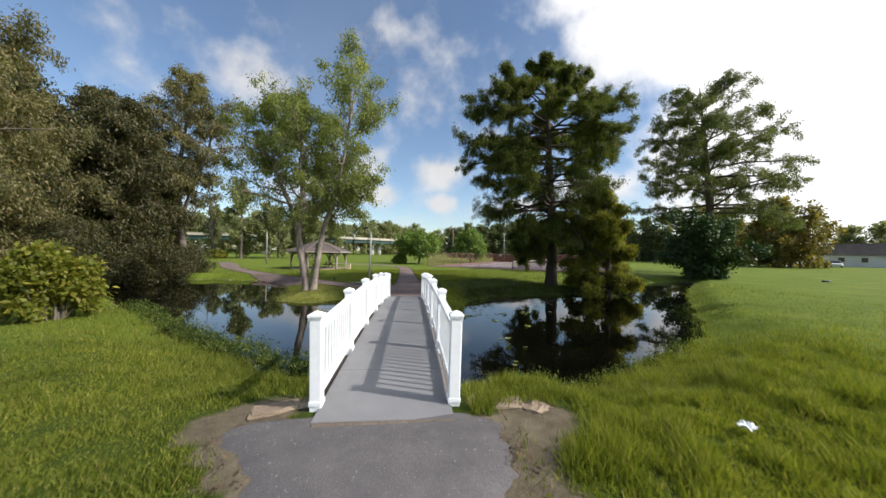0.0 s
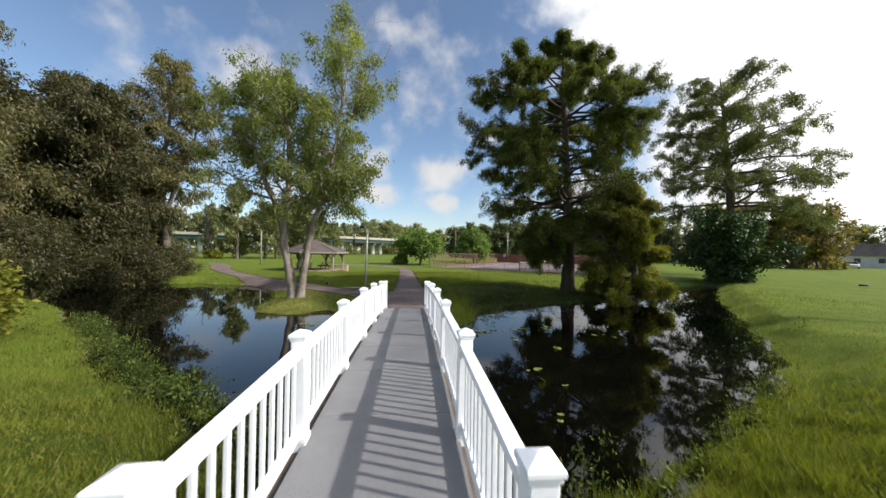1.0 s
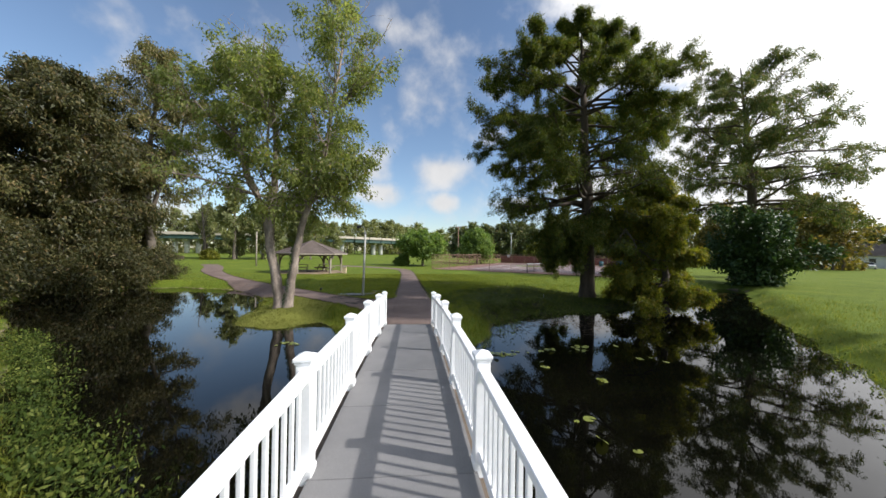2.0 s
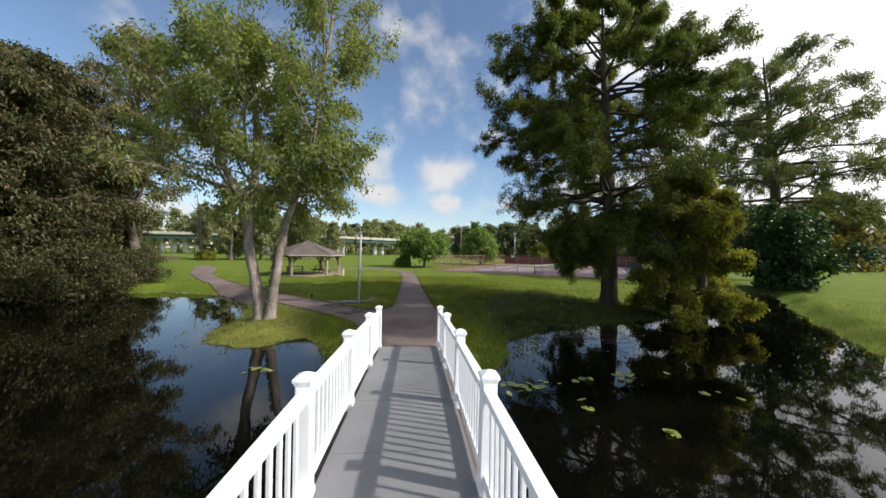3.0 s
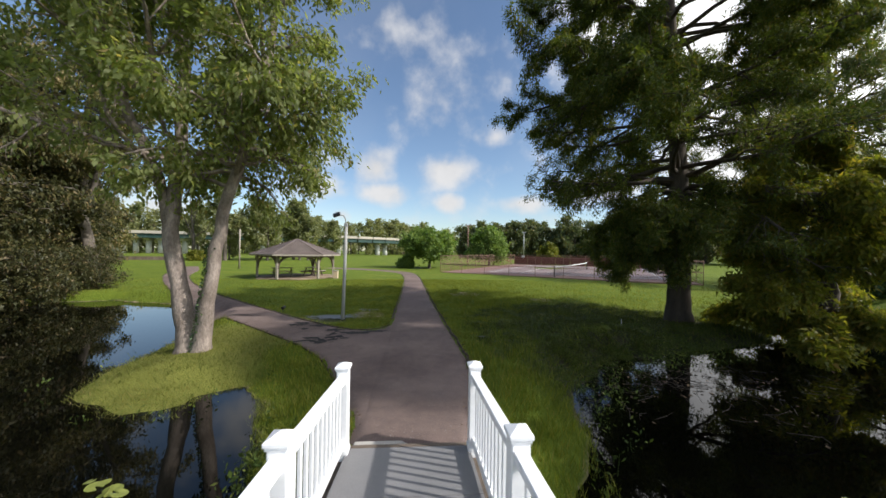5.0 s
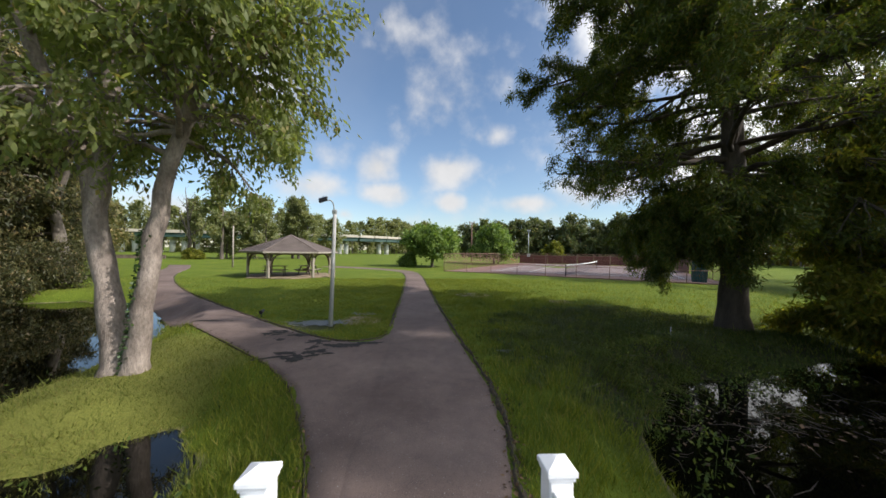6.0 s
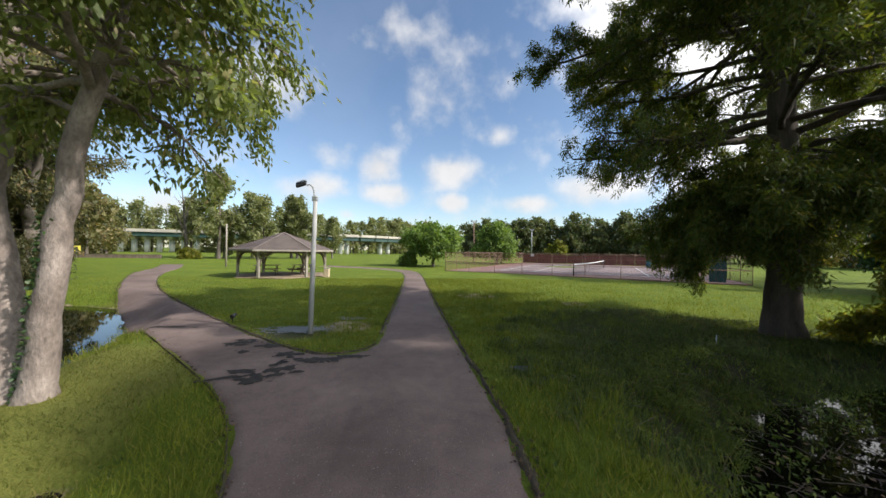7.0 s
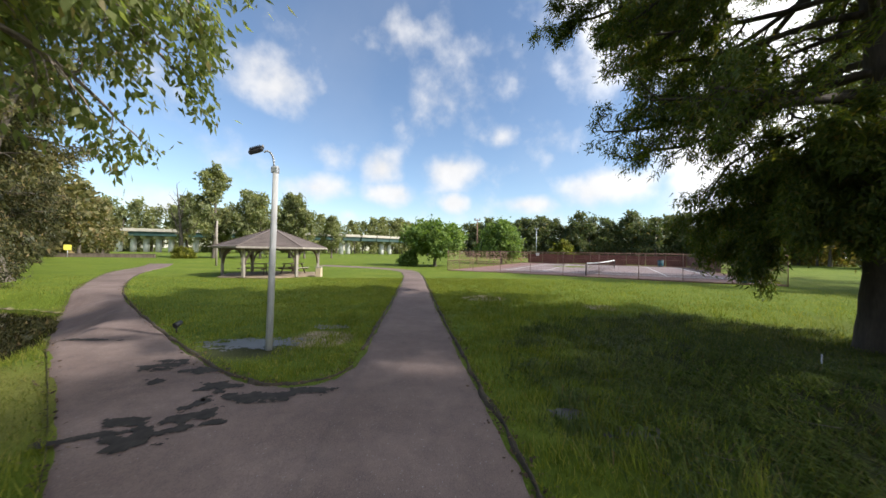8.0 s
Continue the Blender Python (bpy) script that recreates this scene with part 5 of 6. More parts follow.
def build_overpass():
    road = thing("overpass", "concrete highway overpass with green girders on white columns", "overpass", kind="structure")
    line = np.array([(-205, 108), (-155, 120), (-104, 137), (-66, 145), (-36.5, 151), (-19, 165), (4, 195), (36, 246), (80, 300)], dtype=float)
    line = resample(smooth_line(line, 2), 6.5)
    z = 8.3
    for i, (a, b) in enumerate(zip(line[:-1], line[1:])):
        d = (b - a) / np.linalg.norm(b - a)
        nrm = np.array([-d[1], d[0]])
        A, B = a - d * 0.02, b + d * 0.02
        P = lambda q, off, h: (q[0] + nrm[0] * off, q[1] + nrm[1] * off, h)
        put("deck", beam(P(A, 0, z - 0.85), P(B, 0, z - 0.85), 12.0, 0.3), "parapet", road)
        for s in (-1, 1):
            put("parapet", beam(P(A, s * 5.9, z - 0.35), P(B, s * 5.9, z - 0.35), 0.3, 0.75), "parapet", road)
        for s in (-5.2, -1.8, 1.8, 5.2):
            put("girder", beam(P(A, s, z - 1.75), P(B, s, z - 1.75), 0.35, 1.5), "girder", road)
    for x, y, wide in PIERS:
        i = int(np.argmin(np.hypot(line[:-1, 0] - x, line[:-1, 1] - y)))
        d = (line[i + 1] - line[i]) / np.linalg.norm(line[i + 1] - line[i])
        nrm, gz = np.array([-d[1], d[0]]), ground_at(x, y)
        put("pier_cap", beam((x - nrm[0] * 2.2, y - nrm[1] * 2.2, z - 2.95), (x + nrm[0] * 2.2, y + nrm[1] * 2.2, z - 2.95), 1.5, 0.9, 0.1), "pier", road)
        put("column", rod((x, y, gz - 0.3), (x, y, z - 3.35), wide, sides=16), "pier", road)
    return road


# ---- tennis court ----
COURT = [Vector((2.4, 43.6)), Vector((22.3, 31.4)), Vector((38.8, 58.7)), Vector((18.9, 70.9))]


def fence_run(a, b, high, name, mesh, screen=None, spacing=2.6, z=0.0):
    f = thing(name, "weathered chain-link court fence with rusty posts" if screen is None else "court fence hung with a maroon windscreen", "fence", kind="structure")
    way = b - a
    n = max(1, round(way.length / spacing))
    P = lambda u, h: (a.x + way.x * u, a.y + way.y * u, z + h)
    for i in range(n + 1):
        put("post", rod(P(i / n, -0.1), P(i / n, high + 0.05), 0.024, sides=8), mesh, f)
    for h in (high, high * 0.52, 0.06):
        put("rail", rod(P(0, h), P(1, h), 0.022, sides=6), mesh, f)
    # woven wire, joined
    d = 0.11
    wires, faces, cnt = [], [], 0
    L = way.length
    for k in range(int(-high / d), int((L + high) / d) + 1):
        for s in (1, -1):
            x0, x1 = k * d, k * d + s * high
            lo, hi = min(x0, x1), max(x0, x1)
            if hi <= 0 or lo >= L:
                continue
            t0 = np.clip((0 - x0) / (x1 - x0), 0, 1), np.clip((L - x0) / (x1 - x0), 0, 1)
            u0, u1 = min(t0), max(t0)
            p, q = np.array(P((x0 + (x1 - x0) * u0) / L, high * u0)), np.array(P((x0 + (x1 - x0) * u1) / L, high * u1))
            w = np.array((0, 0, 0.004))
            wires += [p - w, q - w, q + w, p + w]
            faces.append((cnt, cnt + 1, cnt + 2, cnt + 3))
            cnt += 4
    ob = put("wire", mesh_of("wire", wires, faces), "rust" if mesh == "rust" else "galvanised", f)
    tagged(ob, kind="stuff")
    if screen:
        gap = 0.05 / way.length
        for i in range(n):
            sag = 0.04 * math.sin(i * 2.3)
            put("windscreen", beam(P(i / n + gap, high * 0.45 + sag), P((i + 1) / n - gap, high * 0.45 - sag), 0.02, high * (0.78 + 0.05 * math.sin(i * 1.7))), screen, f)
    return f


def build_court():
    z = 0.02
    bm = bmesh.new()
    cs = [bm.verts.new((p.x, p.y, z + 0.03)) for p in COURT]
    bm.faces.new(cs)
    ext = bmesh.ops.extrude_face_region(bm, geom=bm.faces[:])
    bmesh.ops.translate(bm, verts=[v for v in ext["geom"] if isinstance(v, bmesh.types.BMVert)], vec=(0, 0, -0.25))
    bmesh.ops.recalc_face_normals(bm, faces=bm.faces[:])
    pad = put("tennis_court", bm, "court")
    tagged(pad, "faded red tennis court slab with worn white lines", "court", kind="structure")
    o, ux, uy = COURT[0], (COURT[1] - COURT[0]).normalized(), (COURT[3] - COURT[0]).normalized()
    W, D = (COURT[1] - COURT[0]).length, (COURT[3] - COURT[0]).length
    at = lambda u, v, h=0.0: (o.x + ux.x * u + uy.x * v, o.y + ux.y * u + uy.y * v, z + 0.03 + h)
    mid = W * 0.55
    # playing area, greyer
    put("playing_area", beam(at(mid - 9.5, D / 2, 0.006), at(mid + 9.5, D / 2, 0.006), D * 0.78, 0.01), "court_grey", pad)
    for u in (-8.5, -5.0, 5.0, 8.5):
        put("court_line", beam(at(mid + u, 4.5, 0.014), at(mid + u, D - 4.5, 0.014), 0.12, 0.008), "line", pad)
    for v in (4.6, 8.0, D - 8.0, D - 4.6):
        put("court_line", beam(at(mid - 8.4, v, 0.015), at(mid + 8.4, v, 0.015), 0.12, 0.008), "line", pad)
    fence_run(COURT[0], COURT[1], 1.9, "fence", "rust")
    fence_run(COURT[0], COURT[3], 1.9, "fence", "rust")
    fence_run(COURT[1], COURT[1].lerp(COURT[2], 0.45), 1.9, "fence", "rust")
    fence_run(COURT[1].lerp(COURT[2], 0.45), COURT[2], 1.9, "fence", "rust", "screen")
    fence_run(COURT[3], COURT[2], 1.9, "fence", "rust", "screen")
    tagged(put("court_sign", box(0.6, 0.03, 0.5, 0.01), "siding", m=pose(20.3, 69.85, 1.55, 0, 0, -32)), "small white sign board on the court fence", "sign")
    # net
    net = thing("tennis_net", "sagging tennis net with a white tape between dark posts", "net", pose(0, 0, z + 0.03))
    a, b = Vector((13.2, 38.3, 0)), Vector((24.0, 52.4, 0))
    for p in (a, b):
        put("net_post", rod(p, p + Vector((0, 0, 1.05)), 0.05, sides=10), "black", net)
    prev = None
    for i in range(13):
        u = i / 12
        c = a.lerp(b, u) + Vector((0, 0, 1.0 - 0.32 * u * (1 - u)))
        if prev is not None:
            put("tape", beam(prev, c, 0.03, 0.11), "paper", net)
        prev = c
    v, f, n = [], [], 0
    for i in range(150):
        p = a.lerp(b, i / 149)
        for q in ((p, p + Vector((0, 0, 0.95)), 0.006),):
            d = (b - a).normalized() * q[2]
            v += [tuple(q[0] - d), tuple(q[0] + d), tuple(q[1] + d), tuple(q[1] - d)]
            f.append((n, n + 1, n + 2, n + 3))
            n += 4
    for h in np.linspace(0.08, 0.9, 12):
        v += [(a.x, a.y, h - 0.005), (b.x, b.y, h - 0.005), (b.x, b.y, h + 0.005), (a.x, a.y, h + 0.005)]
        f.append((n, n + 1, n + 2, n + 3))
        n += 4
    put("mesh", mesh_of("mesh", v, f), "black", net)
    # teal tarpaulin on the front fence
    p, q = COURT[0].lerp(COURT[1], 0.905), COURT[0].lerp(COURT[1], 0.945)
    tarp = bmesh.new()
    cols = 9
    rows = [[tarp.verts.new((p.lerp(q, i / cols).x, p.lerp(q, i / cols).y + 0.12 + 0.06 * math.sin(i * 1.7 + j), z + 0.1 + 1.6 * j / 4)) for i in range(cols + 1)] for j in range(5)]
    for j in range(4):
        for i in range(cols):
            tarp.faces.new((rows[j][i], rows[j][i + 1], rows[j + 1][i + 1], rows[j + 1][i]))
    bmesh.ops.solidify(tarp, geom=tarp.faces[:], thickness=0.02)
    tagged(put("tarpaulin", tarp, "teal"), "teal tarpaulin hung inside the court fence", "tarpaulin")
    bin_ = thing("litter_bin", "teal round litter bin standing behind the court", "bin", pose(33.5, 57, 0.05))
    put("drum", rod((0, 0, 0), (0, 0, 0.95), 0.34, 0.36, 16), "teal", bin_)
    put("lid", rod((0, 0, 0.951), (0, 0, 1.05), 0.38, 0.25, 16), "black", bin_)


# ---- houses, cars ----
def build_house(x, y, turn, long, deep, wall, ridge, label):
    h = thing("house", label, "house", pose(x, y, ground_at(x, y), 0, 0, turn))
    put("wall", box(long, deep, wall + 0.4, 0, (0, 0, wall / 2 - 0.2)), "siding", h)
    bm = bmesh.new()
    e = 0.4
    pts = [(-long / 2 - e, -deep / 2 - e, wall - 0.15), (long / 2 + e, -deep / 2 - e, wall - 0.15), (long / 2 + e, 0, ridge), (-long / 2 - e, 0, ridge), (-long / 2 - e, deep / 2 + e, wall - 0.15), (long / 2 + e, deep / 2 + e, wall - 0.15)]
    v = [bm.verts.new(p) for p in pts]
    bm.faces.new((v[0], v[1], v[2], v[3]))
    bm.faces.new((v[3], v[2], v[5], v[4]))
    bmesh.ops.solidify(bm, geom=bm.faces[:], thickness=0.18)
    put("roof", bm, "roof", h, "dark shingled gable roof")
    for s in (-1, 1):
        gb = bmesh.new()
        g = [gb.verts.new((s * (long / 2 - 0.05), q, t)) for q, t in ((-deep / 2, wall - 0.05), (deep / 2, wall - 0.05), (0, ridge - 0.15))]
        gb.faces.new(g)
        bmesh.ops.solidify(gb, geom=gb.faces[:], thickness=0.1)
        put("gable", gb, "siding", h)
    n = max(3, int(long / 3))
    for side in (-1, 1):
        for k in range(n):
            u = -long / 2 + long * (k + 0.5) / n
            w = put("window", box(1.1, 0.1, 1.2, 0.01, (u, side * (deep / 2 + 0.03), wall * 0.58)), "line", h)
            put("pane", box(0.92, 0.04, 1.0, 0, (u, side * (deep / 2 + 0.085), wall * 0.58)), "dark_glass", w)
    return h


def build_car(x, y, turn, paint, label):
    c = thing("car", label, "car", pose(x, y, ground_at(x, y), 0, 0, turn), "parked cars")
    bm = bmesh.new()
    prof = [(-2.1, 0.35), (-2.15, 0.8), (-1.6, 0.98), (1.0, 0.95), (2.0, 0.78), (2.15, 0.55), (2.1, 0.35)]
    a = [bm.verts.new((px, -0.85, pz)) for px, pz in prof]
    b = [bm.verts.new((px, 0.85, pz)) for px, pz in prof]
    bm.faces.new(a)
    bm.faces.new(b[::-1])
    for i in range(len(prof)):
        j = (i + 1) % len(prof)
        bm.faces.new((a[i], b[i], b[j], a[j]))
    bmesh.ops.recalc_face_normals(bm, faces=bm.faces[:])
    bmesh.ops.bevel(bm, geom=bm.edges[:], offset=0.06, segments=2, affect="EDGES")
    put("body", bm, paint, c)
    cab = bmesh.new()
    lo = [(-1.6, -0.78, 0.95), (1.0, -0.78, 0.93), (1.0, 0.78, 0.93), (-1.6, 0.78, 0.95)]
    hi = [(-1.1, -0.6, 1.45), (0.3, -0.6, 1.45), (0.3, 0.6, 1.45), (-1.1, 0.6, 1.45)]
    p, q = [cab.verts.new(v) for v in lo], [cab.verts.new(v) for v in hi]
    for i in range(4):
        j = (i + 1) % 4
        cab.faces.new((p[i], p[j], q[j], q[i]))
    cab.faces.new(q)
    cab.faces.new(p[::-1])
    put("windows", cab, "dark_glass", c)
    put("roof", box(1.35, 1.2, 0.05, 0.02, (-0.4, 0, 1.47)), paint, c)
    for sx in (-1.3, 1.35):
        for sy in (-0.8, 0.8):
            w = put("wheel", rod((sx, sy - 0.1, 0.33), (sx, sy + 0.1, 0.33), 0.33, sides=18), "rubber", c)
            put("rim", rod((sx, sy - 0.108, 0.33), (sx, sy + 0.108, 0.33), 0.2, sides=12), "galvanised", w)


build_bridge()
build_abutments()
build_gazebo(-10.55, 36.5, 22)
GZ = ground_at(-10.55, 36.5) + 0.08
picnic_table(-11.5, 35.9, 15, GZ, "picnic tables")
picnic_table(-9.4, 37.2, 80, GZ, "picnic tables")
build_lamp(*LAMP_AT)
plain_pole("timber_pole", "short weathered timber pole on the lawn", -20.95, 47.0, 4.6, 0.1, "wood_grey")
plain_pole("court_light", "tall court light pole with a small cross arm of lamps", 9.3, 69.5, 7.6, 0.09, "rust", ((1.0, 0.25),))
plain_pole("court_light", "tall slim grey light pole beyond the court", 26.4, 88.2, 7.5, 0.1, "galvanised", ((0.7, 0.2),))
build_overpass()
build_court()
bx = thing("litter_bin", "small tan concrete litter bin beside the shelter", "bin", pose(-6.9, 35.2, ground_at(-6.9, 35.2)))
put("body", box(0.36, 0.36, 0.62, 0.03, (0, 0, 0.31)), "play_tan", bx)
put("lid", box(0.4, 0.4, 0.07, 0.02, (0, 0, 0.655)), "wood_grey", bx)
build_house(107, 65, -52, 17, 9, 2.9, 5.6, "white single-storey house with a dark shingle roof")
build_house(92, 72, 20, 8, 6, 2.6, 4.2, "small white outbuilding with a dark roof behind the field")
build_car(93.5, 60.5, 30, "paint_white", "white car parked on the field's far edge")
build_car(90.0, 65.0, 10, "paint_grey", "grey car parked by the outbuilding")

# far trees
round_tree("round_tree", "round-crowned dark green tree on the lawn", 61, 1.45, 53, 5.6, 8.4, 0.43)
round_tree("round_tree", "taller round-crowned tree behind the court fence", 62, 12.2, 63.4, 7.3, 7.2, 0.24)
shrub("bush", "light green bush beside the round tree", 63, -1.9, 52.8, 1.5, 1.1, "leaf_round", (5, 0.26, 0.16, 0.3, 0.65), 16)
shrub("small_tree", "young bright green tree behind the court", 64, 34.5, 92, 4.6, 4.2, "leaf_bush", (4, 0.4, 0.2, 0.3, 0.7), 14)

KINDS = [far_tree_arrays(70 + k, h, w, c) for k, (h, w, c) in enumerate(((14, 9, 0.25), (15, 8.5, 0.3), (12, 9, 0.12), (16, 8, 0.35)))]

LOW_KINDS = [far_tree_arrays(80 + k, h, w, c, 0.74, 14, 2, 1.0, 0) for k, (h, w, c) in enumerate(((13, 11, 0.05), (14.5, 9.5, 0.08), (11.5, 11, 0.04), (13, 8, 0.1)))]


def park_tree(k, name, label, leaf, m, group):
    (v, f), (q, g) = KINDS[k]
    t = thing(name, label, "tree", m, group)
    put("trunk", mesh_of("trunk", v, f, True), "bark_grey", t)
    put("crown", mesh_of("crown", q, g), leaf, t)
    return t


protos = {}
for k, x, y, s in ((1, -37.5, 73, 1.02), (0, -33.5, 77, 0.85), (2, -30.0, 74, 0.85), (1, -26.0, 80, 0.78), (0, -23.5, 78, 0.75), (2, -39.5, 78, 0.8), (1, -46.5, 79, 0.75), (3, -28, 82, 0.8), (0, -20, 84, 0.7)):
    m = pose(x, y, ground_at(x, y), 0, 0, x * 37) @ Matrix.Scale(s, 4)
    if k in protos:
        copy_thing(protos[k], m)
    else:
        protos[k] = park_tree(k, "park_tree", "tall thin-crowned tree in the grove behind the shelter", "leaf_wood", m, "grove behind the shelter")
# a dead bare tree and the low wall before the overpass
dead = Wood(95)
dt, dr = dead.trunk([(0, 0, -0.3), (0.1, 0, 3.5), (-0.3, 0, 7.5), (-0.9, 0, 13.5)], (0.34, 0.27, 0.17, 0.03), 9, 0.4)
bare = dict(BROAD, bend=[(0, 0, 0.6), (0, 0, 0.3), (0, 0, 0.1)], kids=(5, 3), tubes=3)
dead.crown(dt, dr, 3.0, 13, 10, ((3, 7, 13), (5.0, 4.0, 1.2)), ((3, 13), (0.9, 1.6)), bare)
dead_tree = thing("dead_tree", "leafless grey dead tree before the overpass", "tree", pose(-44, 74, ground_at(-44, 74)))
put("trunk", mesh_of("trunk", np.vstack(dead.v), np.vstack(dead.f), True), "bark_grey", dead_tree)
wall = beam((-66, 66, 0.25), (-46, 71, 0.25), 0.4, 0.7, 0.03)
beam((-66, 66, 0.62), (-46, 71, 0.62), 0.5, 0.08, 0.02, wall)
tagged(put("low_wall", wall, "wood_dark"), "low brown retaining wall at the lawn's far edge", "wall", kind="structure")
sign = thing("yellow_sign", "small yellow sign board on a post by the woods", "sign", pose(-55.5, 66.5, 0, 0, 0, 38))
put("post", rod((0, 0, -0.05), (0, 0, 1.5), 0.04, sides=8), "galvanised", sign)
put("board", box(0.85, 0.03, 0.85, 0.02, (0, -0.06, 1.6)), "sign_yellow", sign)
shrub("bush", "bright green low bush before the dead tree", 66, -40.5, 70, 1.7, 2.2, "leaf_bush", (5, 0.3, 0.2, 0.3, 0.6), 14)
rng_w = np.random.default_rng(9)


def stand(line, step, depth, size):
    out = []
    for p in resample(line, step):
        for r in range(depth):
            out.append((p[0] + rng_w.normal(0, 1.6) + r * 0, p[1] + rng_w.normal(0, 1.6), size * rng_w.uniform(0.85, 1.15)))
    return out


woods("woods", "dense dark woodland beyond the court", stand([(16, 124), (45, 117), (68, 107), (80, 92)], 2.7, 3, 0.8), LOW_KINDS, "leaf_far", 1)
woods("woods", "golden-brown autumn trees at the edge of the field", stand([(82, 86), (79, 68), (75, 54)], 3.1, 2, 0.8), LOW_KINDS, "leaf_gold", 5)
woods("woods", "woodland behind the overpass", stand([(-175, 135), (-110, 150), (-60, 172), (-20, 200), (25, 262)], 6.0, 2, 1.2), LOW_KINDS, "leaf_wood", 2)
woods("woods", "brownish woodland beyond the pond and side path", stand([(-50, 34), (-54, 48), (-57, 60), (-64, 73), (-76, 88), (-92, 106)], 3.4, 2, 0.85), LOW_KINDS, "leaf_olive", 3)
woods("woods", "far woodland behind the houses", stand([(95, 90), (120, 85), (140, 60), (150, 30)], 5.0, 2, 0.8), LOW_KINDS, "leaf_wood", 4)

# ---- grass, water plants, small things ----
def in_strip(x, y, left, right):
    poly = np.vstack([smooth_line(left), smooth_line(right)[::-1]])
    inside = np.zeros(x.shape, dtype=bool)
    for (ax, ay), (bx, by) in zip(poly, np.roll(poly, -1, axis=0)):
        if ay != by:
            inside ^= ((ay > y) != (by > y)) & (x < ax + (y - ay) / (by - ay) * (bx - ax))
    return inside


def build_grass():
    rng = np.random.default_rng(4)
    n = 1300000
    # spread round the walk's line, thinning outwards
    y = np.where(rng.random(n) < 0.12, rng.normal(-4, 4, n), rng.uniform(-2.5, 34, n))
    x = rng.standard_cauchy(n) * 4.0
    ok = np.abs(x) < 22
    x, y = x[ok], y[ok]
    # thicker on the near lawn
    x = np.concatenate([x[:900000], rng.normal(3.6, 2.4, 260000), rng.normal(-3.2, 2.2, 120000)])
    y = np.concatenate([y[:900000], rng.normal(0.4, 2.6, 380000)])
    mixed = rng.permutation(len(x))
    x, y = x[mixed], y[mixed]
    d = pond_distance(x, y)
    ok = d > 0.02
    for l, r in ((MAIN_L, MAIN_R), (SIDE_L, SIDE_R), (NEAR_L, NEAR_R)):
        ok &= ~in_strip(x, y, l, r)
    ok &= ~((np.abs(x) < 0.85) & (y > 0.2) & (y < 11.3))
    for cx, cy, r in ((-1.2, 0.8, 0.42), (-1.6, 0.55, 0.25), (1.5, 0.45, 0.4), (LAMP_AT[0] - 0.4, LAMP_AT[1] - 0.1, 0.7)):
        ok &= np.hypot(x - cx, y - cy) > r * rng.uniform(0.7, 1.3, len(x))
    mud_shade = smooth01(1.25 - d / 3.2) * smooth01((x - 2.0) / 1.5) * smooth01((13.5 - x) / 3) * smooth01((y - 12.0) / 2)
    ok &= rng.random(len(x)) > 0.93 * apron_soil(x, y)
    mud_shade = np.maximum(mud_shade, smooth01((4.6 - np.hypot(x - 6.4, (y - 16.4) * 1.25)) / 2.2))
    ok &= rng.random(len(x)) > 0.93 * mud_shade
    # bare gaps between the tufts of the rougher lawn
    gap = np.sin(x * 6.1 + 1.9 * np.sin(y * 4.3)) * np.sin(y * 5.3 + 1.6 * np.sin(x * 3.7)) + 0.6 * np.sin(x * 13 + y * 7) * np.sin(y * 11 - x * 5)
    ok &= (gap < 0.75) | (x < 0.5) | (rng.random(len(x)) < 0.12)
    x, y, d = x[ok], y[ok], d[ok]
    x, y, d = x[:550000], y[:550000], d[:550000]
    n = len(x)
    patch = 0.5 + 0.5 * np.sin(x * 1.3 + 1.7 * np.sin(y * 0.9)) * np.sin(y * 1.1 + 0.8)
    lush = np.clip(1.2 - d / 2.5, 0, 1) + 0.3 * smooth01((x - 1) / 3) * smooth01((y - 12) / 3)
    clump = np.zeros(n)
    for k in range(7):
        t, f = rng.uniform(0, 6.28), rng.uniform(3.0, 9.0)
        clump += np.sin((x * np.cos(t) + y * np.sin(t)) * f + 2.0 * np.sin((y * np.cos(t) - x * np.sin(t)) * f * 0.6) + k)
    clump = np.clip(0.5 + clump / 5.5, 0, 1) ** 1.5
    rough = smooth01((x - 1.0) / 1.5) * smooth01((y - 11) / 3) * smooth01((26 - y) / 5)
    far = 1 + np.hypot(x, np.minimum(np.abs(y - 5) - 9, 0)) * 0.02
    near = smooth01((7 - y) / 3)
    h = (0.03 + 0.03 * patch + near * (0.005 + (0.05 + 0.05 * smooth01((x - 0.5) / 2)) * clump * (0.3 + 0.7 * patch)) + 0.065 * np.clip(lush, 0, 1.1) + 0.06 * clump + 0.1 * clump * rough) * rng.uniform(0.5, 1.4, n)
    h *= 1 - 0.45 * smooth01(-x / 1.5) * smooth01((6 - y) / 2) * smooth01(d / 1.2)
    w = 0.0052 * far * rng.uniform(0.7, 1.3, n)
    a = rng.uniform(0, 6.28, n)
    lean = rng.normal(0, 0.38, (n, 2)) * h[:, None]
    base = np.stack([x, y, ground_z(x, y) - 0.005], 1)
    s = np.stack([np.cos(a) * w, np.sin(a) * w, np.zeros(n)], 1)
    tip = base + np.concatenate([lean, h[:, None]], 1)
    v = np.stack([base - s, base + s, tip], 1).reshape(-1, 3)
    pale = (np.hypot(x + 5.6, (y - 14.8) * 0.8) < 2.7 + 0.25 * np.sin(3 * x + 2 * y)) & (x < -3.3 + 0.2 * np.sin(4 * y))
    v = v.reshape(n, 3, 3)
    v[pale, 2, 2] -= 0.35 * h[pale]
